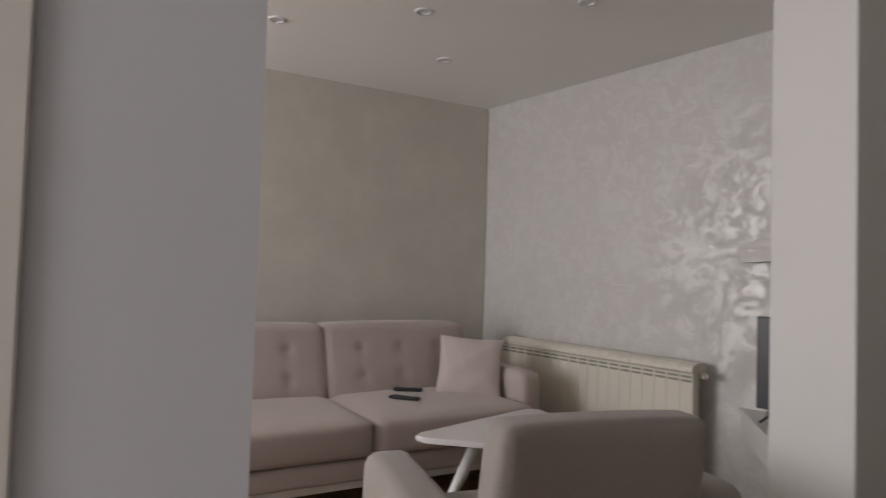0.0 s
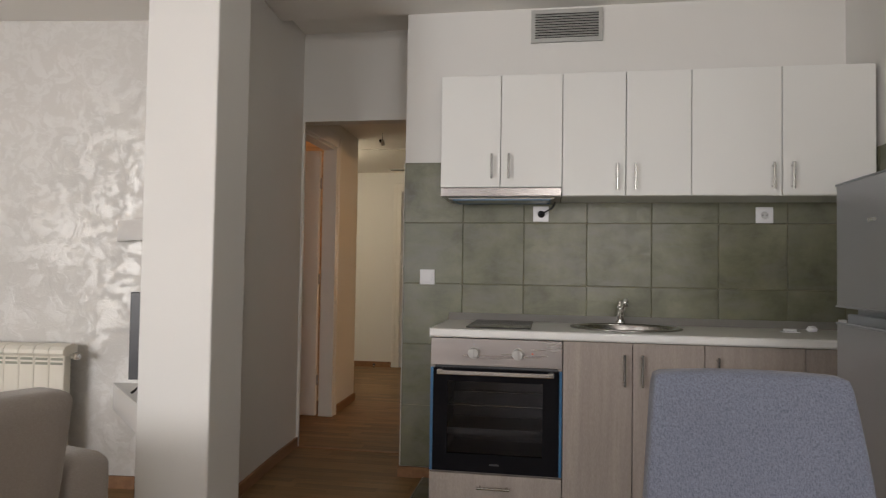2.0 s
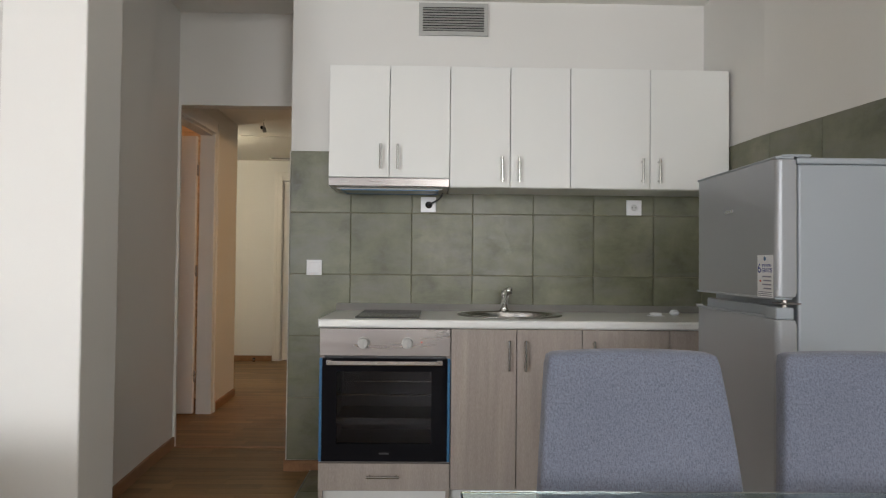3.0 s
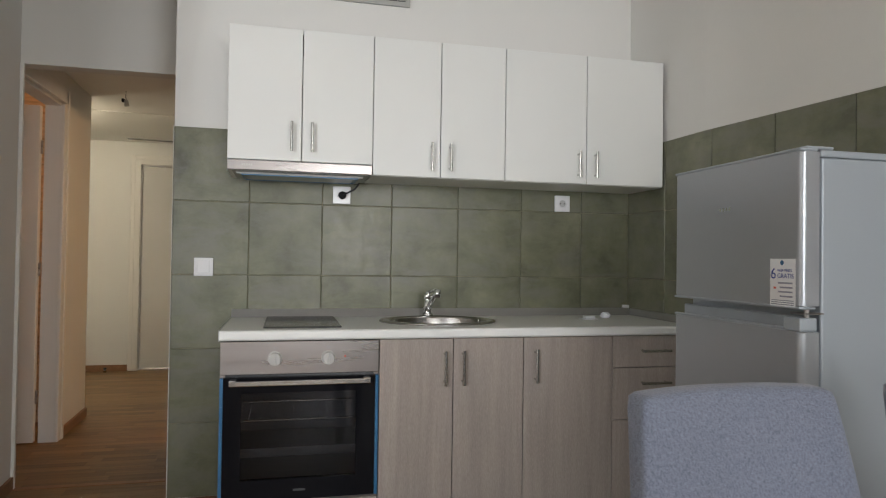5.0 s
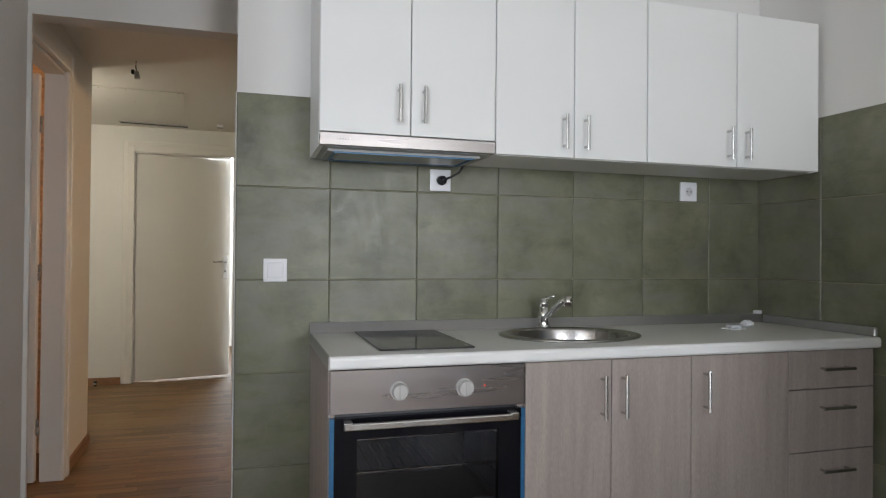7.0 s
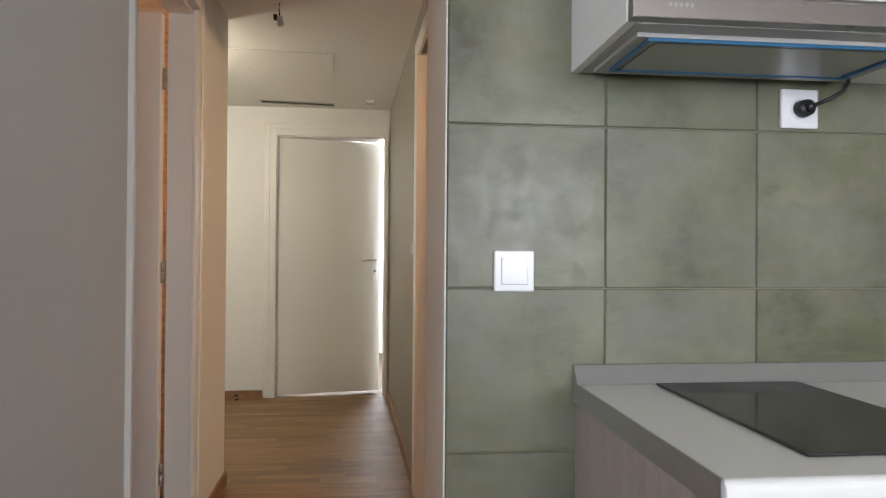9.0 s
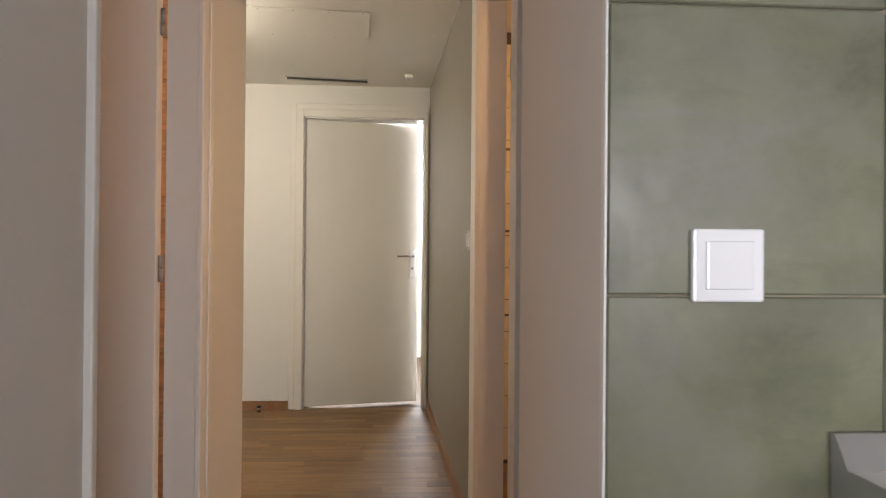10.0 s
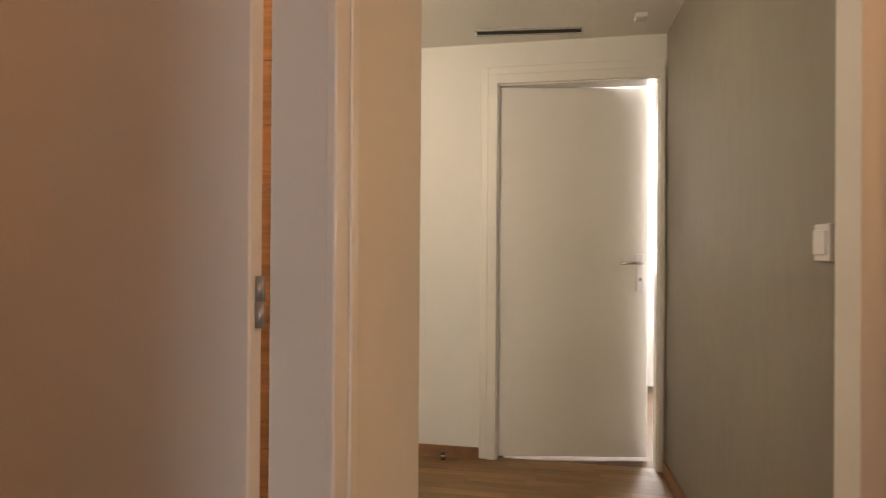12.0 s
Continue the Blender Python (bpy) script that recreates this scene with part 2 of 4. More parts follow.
VENTGREY = surface("vent_slat_paint", (0.42, 0.42, 0.40), 0.5, vary=0.03, relief=0)


def glass_material(name, tint=(0.95, 0.98, 0.97), rough=0.0):
    m, t, p = nodes_of(name)
    p.inputs["Base Color"].default_value = (*tint, 1)
    p.inputs["Roughness"].default_value = rough
    p.inputs["Transmission Weight"].default_value = 1.0
    p.inputs["IOR"].default_value = 1.45
    return m


BLACK.node_tree.nodes["Principled BSDF"].inputs["Specular IOR Level"].default_value = 0.10
GLASS = glass_material("clear_glass")
TABLEGLASS = glass_material("greenish_table_glass", (0.80, 0.93, 0.89))


def oven_glass():
    m, t, p = nodes_of("smoked_oven_glass")
    p.inputs["Base Color"].default_value = (0.45, 0.45, 0.47, 1)
    p.inputs["Roughness"].default_value = 0.02
    p.inputs["Transmission Weight"].default_value = 1.0
    p.inputs["IOR"].default_value = 1.3
    return m


OVENGLASS = oven_glass()


# ---------- mesh helpers ----------
ROOTS = {}


def thing(name, m, label="", category="", group="", kind=""):
    """An Empty at the pose m that carries a thing's parts."""
    ob = new(name)
    ob.empty_display_size = 0.05
    ob.matrix_basis = m
    return tagged(ob, label, category, group, kind)


def part(name, bm, material, parent=None, label="", world=False, smooth=False):
    me = bpy.data.meshes.new(name)
    bm.to_mesh(me)
    bm.free()
    for mm in material if isinstance(material, (list, tuple)) else [material]:
        me.materials.append(mm)
    if smooth:
        for f in me.polygons:
            f.use_smooth = True
    ob = new(name, me)
    if parent:
        ob.parent = parent
        if world and parent.type == "EMPTY":
            ob.matrix_parent_inverse = parent.matrix_basis.inverted()
    if label:
        tagged(ob, label)
    return ob


def structure(name, bm, material, label, category, smooth=False):
    return tagged(part(name, bm, material, smooth=smooth), label, category, kind="structure")


def box(x0, x1, y0, y1, z0, z1, bevel=0.0, seg=2):
    bm = bmesh.new()
    bmesh.ops.create_cube(bm, size=1)
    bmesh.ops.scale(bm, vec=(x1 - x0, y1 - y0, z1 - z0), verts=bm.verts)
    bmesh.ops.translate(bm, vec=((x0 + x1) / 2, (y0 + y1) / 2, (z0 + z1) / 2), verts=bm.verts)
    if bevel:
        bmesh.ops.bevel(bm, geom=bm.edges[:], offset=bevel, segments=seg, profile=0.5, affect="EDGES")
    return bm


def frame_x(x0, x1, y0, y1, z0, z1, a0, a1, b0, b1):
    """A slab across x with a rectangular hole a0..a1 (y), b0..b1 (z), in one piece."""
    bm = bmesh.new()
    loops = []
    for x in (x0, x1):
        loops.append([bm.verts.new((x, y, z)) for y, z in ((y0, z0), (y1, z0), (y1, z1), (y0, z1))])
        loops.append([bm.verts.new((x, y, z)) for y, z in ((a0, b0), (a1, b0), (a1, b1), (a0, b1))])
    of, hf, ob, hb_ = loops
    for i in range(4):
        j = (i + 1) % 4
        for f in ((of[j], of[i], hf[i], hf[j]), (ob[i], ob[j], hb_[j], hb_[i]), (of[i], of[j], ob[j], ob[i]), (hf[j], hf[i], hb_[i], hb_[j])):
            bm.faces.new(f)
    bmesh.ops.recalc_face_normals(bm, faces=bm.faces[:])
    return bm


def join(*bms):
    out = bms[0]
    for b in bms[1:]:
        me = bpy.data.meshes.new("tmp")
        b.to_mesh(me)
        b.free()
        out.from_mesh(me)
        bpy.data.meshes.remove(me)
    return out


def prism(points, z0, z1, bevel=0.0, seg=3):
    """An upright solid over a plan outline (counter-clockwise)."""
    bm = bmesh.new()
    low = [bm.verts.new((x, y, z0)) for x, y in points]
    high = [bm.verts.new((x, y, z1)) for x, y in points]
    n = len(points)
    bm.faces.new(low[::-1])
    bm.faces.new(high)
    for i in range(n):
        bm.faces.new((low[i], low[(i + 1) % n], high[(i + 1) % n], high[i]))
    if bevel:
        rim = [e for e in bm.edges if abs(e.verts[0].co.z - e.verts[1].co.z) < 1e-6]
        bmesh.ops.bevel(bm, geom=rim, offset=bevel, segments=seg, profile=0.5, affect="EDGES")
    return bm


def wall_line(p, q, thick, z0, z1):
    """A wall whose visible face runs from p to q; it grows to the right of that way."""
    d = (Vector(q) - Vector(p)).normalized()
    n = Vector((d.y, -d.x)) * thick
    pts = [p, (p[0] + n.x, p[1] + n.y), (q[0] + n.x, q[1] + n.y), q]
    return prism(pts, z0, z1)


def rod(p, q, r, r2=None, seg=16):
    bm = bmesh.new()
    p, q = Vector(p), Vector(q)
    bmesh.ops.create_cone(bm, cap_ends=True, segments=seg, radius1=r, radius2=r if r2 is None else r2, depth=(q - p).length)
    turn = (q - p).to_track_quat("Z", "Y").to_matrix().to_4x4()
    bmesh.ops.transform(bm, matrix=Matrix.Translation((p + q) / 2) @ turn, verts=bm.verts)
    return bm


def tube(points, r, seg=10):
    """A round bar along a line of points."""
    bm = bmesh.new()
    pts = [Vector(p) for p in points]
    rings = []
    for i, p in enumerate(pts):
        d = (pts[min(i + 1, len(pts) - 1)] - pts[max(i - 1, 0)]).normalized()
        turn = d.to_track_quat("Z", "Y").to_matrix()
        rings.append([bm.verts.new(p + turn @ Vector((r * math.cos(a), r * math.sin(a), 0))) for a in [2 * math.pi * k / seg for k in range(seg)]])
    for a, b in zip(rings, rings[1:]):
        for k in range(seg):
            bm.faces.new((a[k], a[(k + 1) % seg], b[(k + 1) % seg], b[k]))
    bm.faces.new(rings[0][::-1])
    bm.faces.new(rings[-1])
    return bm


def lathe(profile, seg=32, sx=1.0, sy=1.0, at=(0, 0, 0), first=True, last=True):
    """A turned form from (radius, height) pairs, stretched to an oval by sx, sy."""
    bm = bmesh.new()
    rings = [[bm.verts.new((at[0] + r * sx * math.cos(2 * math.pi * k / seg), at[1] + r * sy * math.sin(2 * math.pi * k / seg), at[2] + h)) for k in range(seg)] for r, h in profile]
    for a, b in zip(rings, rings[1:]):
        for k in range(seg):
            bm.faces.new((a[k], a[(k + 1) % seg], b[(k + 1) % seg], b[k]))
    if first:
        bm.faces.new(rings[0][::-1])
    if last:
        bm.faces.new(rings[-1])
    return bm


def cushion(x0, x1, y0, y1, z0, z1, r=0.05, puff=0.02, dimples=(), face="y", cuts=16, taper=0.0):
    """A soft block: rounded edges, puffed faces, and buttoned hollows in the face that looks to -y."""
    bm = bmesh.new()
    bmesh.ops.create_cube(bm, size=2)
    bmesh.ops.subdivide_edges(bm, edges=bm.edges[:], cuts=cuts, use_grid_fill=True)
    h = Vector(((x1 - x0) / 2, (y1 - y0) / 2, (z1 - z0) / 2))
    c = Vector(((x1 + x0) / 2, (y1 + y0) / 2, (z1 + z0) / 2))
    for v in bm.verts:
        u = v.co.copy()
        p = Vector((u.x * h.x, u.y * h.y, u.z * h.z))
        inner = Vector([max(-(hh - r), min(hh - r, q)) for q, hh in zip(p, h)])
        d = p - inner
        if d.length > 1e-9:
            p = inner + d.normalized() * min(r, max(abs(k) for k in d))
        k = [1 - abs(a) ** 2.5 for a in u]
        if abs(u.y) > 0.98:
            p.y += math.copysign(puff * k[0] * k[2], u.y)
        if abs(u.z) > 0.98:
            p.z += math.copysign(puff * k[0] * k[1], u.z)
        if abs(u.x) > 0.98:
            p.x += math.copysign(puff * k[1] * k[2], u.x)
        if taper:
            p.y += taper * (p.z / h.z)
        if u.y < -0.9:
            for dx, dz in dimples:
                e = math.hypot(p.x - dx, p.z - dz)
                p.y += 0.016 * math.exp(-(e / 0.028) ** 2) + 0.005 * math.exp(-((p.x - dx) / 0.012) ** 2 - ((p.z - dz) / 0.09) ** 2)
        v.co = p + c
    return bm


def handle(parent, p, q, out, name="handle", label="satin nickel bar handle", world=True):
    """A flat bar on two posts; out is the way from the door."""
    p, q, o = Vector(p), Vector(q), Vector(out)
    d = (q - p).normalized()
    bar = rod(p + o * 0.03 - d * 0.014, q + o * 0.03 + d * 0.014, 0.0058, seg=10)
    return part(name, join(bar, rod(p, p + o * 0.03, 0.0048, seg=10), rod(q, q + o * 0.03, 0.0048, seg=10)), SATIN, parent, label, world=world, smooth=False)


# ---------- structure ----------
HK, HN, HL, HH = 2.565, 2.645, 2.41, 2.27
structure("floor", box(-2.7, 9.9, -1.95, 4.9, -0.12, -0.012), UNDER, "dark bed under the oak strip floor", "floor")

wall_kitchen = structure("wall_kitchen", prism([(3.612, -1.95), (4.06, -1.95), (4.06, 1.16), (4.14, 1.16), (4.14, 1.25), (3.612, 1.25)], 0, HN + 0.1), WALL, "white painted wall behind the kitchen units", "wall")
RW = [(3.612, -1.012), (3.0, -1.034), (-2.7, -1.76)]
wall_right = structure("wall_right", prism([RW[2], (-2.7, -1.95), (3.612, -1.95), RW[0], RW[1]], 0, 2.75), WALL, "white painted side wall with green tiles", "wall")
structure("wall_column_side", prism([(2.95, 1.945), (3.64, 2.006), (4.05, 2.03), (4.05, 2.12), (3.28, 2.12), (2.95, 2.05)], 0, HN + 0.1), WALL, "white painted wall beside the hall opening", "wall")
structure("lintel", prism([(4.05, 1.17), (4.15, 1.17), (4.15, 2.12), (4.05, 2.12)], 2.075, HN + 0.1), WALL, "white painted wall above the hall opening", "wall")
column = structure("column", box(2.36, 2.62, 1.705, 2.004, 0, HK, 0.004, 1), WALL, "white painted free-standing column", "column")
structure("wall_accent", prism([(3.19, 2.03), (3.30, 2.03), (3.05, 4.75), (2.895, 4.75)], 0, HL + 0.3), STUCCO, "pearl stucco feature wall behind the radiator", "wall")
structure("wall_sofa", box(-2.7, 2.9, 4.65, 4.80, 0, HL + 0.3), TAUPE, "taupe plaster wall behind the sofa", "wall")
structure("partition_wall", prism([(-2.7, 1.17), (0.300, 1.17), (0.300, 1.30), (-2.7, 1.30)], 0, HK), SKYTINTED, "pale painted partition wall end, coloured with blue sky light", "wall")
structure("door_trim", box(-0.62, 0.115, 1.158, 1.1698, 0, 2.14, 0.002, 1), DOORWHITE, "flat white trim board on the partition", "trim")
# window wall behind the walk, with two openings
ww = join(box(-2.85, -2.7, -1.95, -1.1, 0, 2.75), box(-2.85, -2.7, 0.6, 2.8, 0, 2.75), box(-2.85, -2.7, 4.5, 4.8, 0, 2.75),
          box(-2.85, -2.7, -1.1, 0.6, 2.3, 2.75), box(-2.85, -2.7, 2.8, 4.5, 2.3, 2.75), box(-2.85, -2.7, 2.8, 4.5, 0, 0.4), box(-2.85, -2.7, -1.1, 0.6, 0, 0.2))
structure("wall_windows", ww, WALL, "white painted wall with two windows", "wall")

structure("ceiling", join(box(-2.85, 3.612, -1.95, 2.0, HK, HK + 0.3)), CEIL, "flat white painted kitchen ceiling", "ceiling")
structure("ceiling_niche", prism([(3.612, 1.17), (4.05, 1.17), (4.05, 2.12), (3.2, 2.12), (3.2, 2.0), (3.612, 2.0)], HN, HN + 0.2), CEIL, "white painted ceiling before the hall", "ceiling")
structure("ceiling_living", box(-2.85, 3.2, 2.0, 4.8, HL, HL + 0.4), CEIL, "lowered white ceiling with spotlights", "ceiling")
structure("ceiling_hall", box(4.15, 7.75, -1.1, 4.8, HH, HH + 0.2), CEIL, "white painted hall ceiling", "ceiling")


# hall
def hall_right(x):
    return 1.145 + (x - 4.15) * 0.0435


def hall_left(x):
    return 2.075 + (x - 4.15) * 0.032


D0, D1 = 4.67, 5.30            # right door opening
wr = join(prism([(4.06, 1.095), (D0 - 0.02, 1.095), (D0 - 0.02, hall_right(D0)), (4.15, hall_right(4.15)), (4.06, 1.17)], 0, HH),
          prism([(D1 + 0.02, 1.095), (7.6, 1.095), (7.6, hall_right(7.6)), (D1 + 0.02, hall_right(D1))], 0, HH),
          prism([(D0 - 0.02, 1.095), (D1 + 0.02, 1.095), (D1 + 0.02, hall_right(D1)), (D0 - 0.02, hall_right(D0))], 2.06, HH))
structure("wall_hall_right", wr, SAGE, "brushed sage-grey plaster hall wall", "wall")
L0, L1 = 4.08, 4.905           # left door opening
wl = join(prism([(L1 + 0.02, hall_left(L1)), (5.575, hall_left(5.575)), (5.575, 2.20), (L1 + 0.02, 2.20)], 0, HH),
          prism([(4.15, hall_left(4.15)), (L1 + 0.02, hall_left(L1)), (L1 + 0.02, 2.20), (4.15, 2.20)], 2.07, HH),
          box(4.04, L0, 2.121, 2.20, 0, HH))
structure("wall_hall_left", wl, WALL, "cream white hall wall beside a door", "wall")
structure("wall_hall_return", join(box(5.455, 5.575, 2.201, 4.7, 0, HH), box(5.576, 7.7, 4.6, 4.75, 0, HH)), WALL, "white wall where the hall widens", "wall")
E0, E1 = 1.325, 2.175          # end door opening
we = join(box(7.513, 7.65, E1, 4.75, 0, HH), box(7.513, 7.65, 1.0, E0, 0, HH), box(7.513, 7.65, E0, E1, 2.05, HH))
structure("wall_hall_end", we, WALL, "white painted wall at the hall's end", "wall")
# rooms behind the three doors
structure("wall_store_room", join(box(4.05, 4.15, 2.201, 4.7, 0, HH), box(4.15, 5.455, 4.6, 4.7, 0, HH)), WALL, "plain walls of the room behind the door", "wall")
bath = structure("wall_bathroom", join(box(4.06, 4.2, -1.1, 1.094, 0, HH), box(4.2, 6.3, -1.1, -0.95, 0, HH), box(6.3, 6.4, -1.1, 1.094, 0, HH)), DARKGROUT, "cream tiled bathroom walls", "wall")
structure("wall_bedroom", join(box(7.66, 9.9, 0.6, 0.75, 0, 2.6), box(7.66, 9.9, 3.0, 3.15, 0, 2.6), box(9.75, 9.9, 0.75, 3.0, 0, 2.6)), WALL, "plain white walls of the bright room", "wall")
structure("ceiling_bedroom", box(7.66, 9.9, 0.6, 3.15, 2.6, 2.7), CEIL, "white ceiling of the bright room", "ceiling")
structure("wall_bedroom_top", box(7.66, 7.75, 0.6, 3.15, 2.27, 2.6), WALL, "plain white wall over the door", "wall")


def baseboard(p, q, h=0.062, t=0.014):
    return structure("baseboard", wall_line(p, q, -t, 0, h), SKIRT, "brown wooden skirting board along the wall", "skirting")


baseboard((2.96, 1.931), (3.64, 1.992))
baseboard((3.642, 1.9925), (4.044, 2.016))
baseboard((3.6, 1.25), (4.138, 1.25))
baseboard((3.611, 0.99), (3.611, 1.25), h=0.058)
baseboard((4.935, hall_left(4.935)), (5.575, hall_left(5.575)), t=-0.014)
baseboard((5.589, 2.12), (5.589, 4.58))
baseboard((7.499, 4.55), (7.499, E1 + 0.089), t=-0.014)
baseboard((D1 + 0.12, hall_right(D1 + 0.12) + 0.014), (7.51, hall_right(7.51) + 0.014), t=-0.014)
baseboard((3.174, 2.01), (2.884, 4.63), t=-0.014)
baseboard((2.87, 4.636), (-2.68, 4.636), t=-0.014)
structure("threshold_strip", box(4.03, 4.07, 1.252, 2.018, 0.0, 0.004, 0.0015, 1), SKIRT, "thin brown threshold strip on the floor", "threshold")
structure("tile_edge_trim", box(3.5985, 3.6118, 1.2502, 1.2535, 0.061, 1.728, 0.0008, 1), TOP, "thin pale trim along the tiles' edge", "trim")
structure("corner_bead", box(4.044, 4.066, 2.014, 2.032, 0.0, 2.075, 0.004, 2), DOORWHITE, "white bead on the opening's edge", "trim")

# window frames behind the walk
for name, y0, y1, z0, z1 in (("window_1", -1.1, 0.6, 0.2, 2.3), ("window_2", 2.8, 4.5, 0.4, 2.3)):
    w = thing(name, pose(-2.78, (y0 + y1) / 2, z0), "white framed window with two panes", "window", kind="structure")
    ym = (y0 + y1) / 2
    part("window_frame", join(box(-2.82, -2.74, y0, y0 + 0.07, z0, z1), box(-2.82, -2.74, y1 - 0.07, y1, z0, z1), box(-2.82, -2.74, ym - 0.05, ym + 0.05, z0, z1),
                              box(-2.82, -2.74, y0, y1, z0, z0 + 0.07), box(-2.82, -2.74, y0, y1, z1 - 0.07, z1)), DOORWHITE, w, world=True)
    for a, b in ((y0 + 0.07, ym - 0.05), (ym + 0.05, y1 - 0.07)):
        pane = part("pane", box(-2.79, -2.78, a, b, z0 + 0.07, z1 - 0.07), GLASS, w, world=True)
        pane.visible_shadow = False


# ---------- doors ----------
def lever(parent, y, z, x, side):
    """Long plate, lever and cylinder on a door that faces -x."""
    plate = part("handle_plate", box(x - 0.009, x, y - 0.021, y + 0.021, z - 0.125, z + 0.085, 0.004, 2), SOCKET, parent, "white long handle plate", world=True)
    part("lever", join(rod((x - 0.009, y, z + 0.035), (x - 0.05, y, z + 0.035), 0.009, seg=12), tube([(x - 0.05, y, z + 0.035), (x - 0.054, y + side * 0.04, z + 0.036), (x - 0.052, y + side * 0.12, z + 0.034)], 0.009)), SATIN, plate, "satin metal lever", smooth=True)
    part("key_cylinder", rod((x - 0.009, y, z - 0.055), (x - 0.014, y, z - 0.055), 0.009, seg=12), SATIN, plate)
    return plate


# end door, ajar against bright daylight
door_end = thing("door_1", pose(7.513, 1.75, 0), "white flush interior door standing slightly ajar", "door", kind="structure")
part("casing", join(box(7.494, 7.5129, E1 - 0.004, E1 + 0.048, 0, 2.098, 0.004, 2), box(7.494, 7.5129, 1.302, E0 + 0.004, 0, 2.098, 0.004, 2), box(7.4945, 7.5129, E0, E1, 2.046, 2.098, 0.004, 2)), DOORWHITE, door_end, world=True)
part("outer_casing", join(box(7.503, 7.5128, E1 + 0.0482, E1 + 0.088, 0, 2.14, 0.003, 1), box(7.503, 7.5128, 1.302, E1 + 0.048, 2.0982, 2.14, 0.003, 1)), DOORWHITE, door_end, "flat outer band of the door casing", world=True)
part("lining", join(box(7.5131, 7.65, E1 - 0.012, E1 - 0.0002, 0, 2.05), box(7.5131, 7.65, E0 + 0.0002, E0 + 0.012, 0, 2.05), box(7.5131, 7.65, E0, E1, 2.038, 2.0498)), DOORWHITE, door_end, world=True)
part("stop", box(7.596, 7.648, E1 - 0.04, E1 - 0.0122, 0, 2.037), DOORWHITE, door_end, world=True)
lw = 0.816
lm = pose(7.535, E1 - 0.0125, 0.005, 0, 0, 11.8)
lb = box(0, 0.04, -lw, 0, 0.007, 2.0305, 0.003, 1)
bmesh.ops.transform(lb, matrix=lm, verts=lb.verts)
leaf = part("leaf", lb, DOORWHITE, door_end, world=True)
lever(leaf, -lw + 0.045, 1.035, 0.0, 1).matrix_basis = lm

# left door, its hinges towards the hall
door_left = thing("door_2", pose(4.5, 2.2, 0), "white flush door standing wide open into a warm-lit room", "door", kind="structure")
yl = hall_left(L1)
part("casing", join(box(L1 - 0.006, L1 + 0.085, yl - 0.014, yl + 0.004, 0, 2.155, 0.004, 2), box(L1 + 0.05, L1 + 0.085, yl - 0.020, yl - 0.0135, 0, 2.155, 0.003, 1), box(4.152, L1 - 0.006, yl - 0.03, yl - 0.002, 2.064, 2.155, 0.004, 2)), DOORWHITE, door_left, world=True)
part("lining", join(box(L1, L1 + 0.0199, yl + 0.005, 2.196, 0, 2.07), box(4.152, L1, yl + 0.005, 2.196, 2.052, 2.0698)), DOORWHITE, door_left, world=True)
part("head_rebate", box(4.152, L1, 2.1965, 2.2005, 2.056, 2.0698), PINE, door_left, "raw pine head rebate", world=True)
leaf = part("leaf", box(4.862, 4.902, 2.208, 2.965, 0.012, 2.040, 0.003, 1), DOORWHITE, door_left, world=True)
for z in (0.28, 1.05, 1.79):
    part("hinge", join(rod((4.884, 2.202, z - 0.04), (4.884, 2.202, z - 0.001), 0.0075, seg=10), rod((4.884, 2.202, z + 0.001), (4.884, 2.202, z + 0.04), 0.0075, seg=10)), KNOB, leaf, "satin steel hinge", smooth=True)
part("door_knob_plate", box(4.853, 4.8615, 2.90, 2.94, 0.93, 1.15, 0.003, 1), SATIN, leaf)

# right door, ajar into the bathroom
door_right = thing("door_3", pose(5.0, 1.1, 0), "white flush bathroom door standing wide open", "door", kind="structure")
ya, yb = hall_right(D0), hall_right(D1)
cas = join(prism([(D0 - 0.075, hall_right(D0 - 0.075)), (D0 + 0.004, ya), (D0 + 0.004, ya + 0.016), (D0 - 0.075, hall_right(D0 - 0.075) + 0.016)], 0, 2.125, 0.003, 1),
           prism([(D1 - 0.004, yb), (D1 + 0.11, hall_right(D1 + 0.11)), (D1 + 0.11, hall_right(D1 + 0.11) + 0.016), (D1 - 0.004, yb + 0.016)], 0, 2.125, 0.003, 1),
           prism([(D0 + 0.004, ya + 0.0002), (D1 - 0.004, yb + 0.0002), (D1 - 0.004, yb + 0.0155), (D0 + 0.004, ya + 0.0155)], 2.045, 2.125, 0.003, 1))
part("casing", cas, DOORWHITE, door_right, world=True)
part("lining", join(box(D1, D1 + 0.0198, 1.097, yb - 0.001, 0, 2.06), box(D0 - 0.0198, D0, 1.096, ya - 0.001, 0, 2.06), box(D0, D1, 1.096, ya - 0.001, 2.045, 2.0598)), DOORWHITE, door_right, world=True)
rleaf = part("leaf", box(5.256, 5.296, 0.495, 1.070, 0.012, 2.038, 0.003, 1), DOORWHITE, door_right, world=True)
for z in (0.28, 1.05, 1.79):
    part("hinge", rod((5.290, 1.079, z - 0.04), (5.290, 1.079, z + 0.04), 0.006, seg=10), KNOB, rleaf, "satin steel hinge", smooth=True)

# ---------- kitchen units ----------
XF = 3.03                      # fronts
base_y = [0.985, 0.388, -0.212, -0.615, -1.012]


def front(parent, y1, y0, z0, z1, material=GREIGE, x=XF, t=0.018, name="door", label=""):
    return part(name, box(x, x + t, y0 + 0.0018, y1 - 0.0018, z0 + 0.0018, z1 - 0.0018, 0.0012, 1), material, parent, label, world=True)


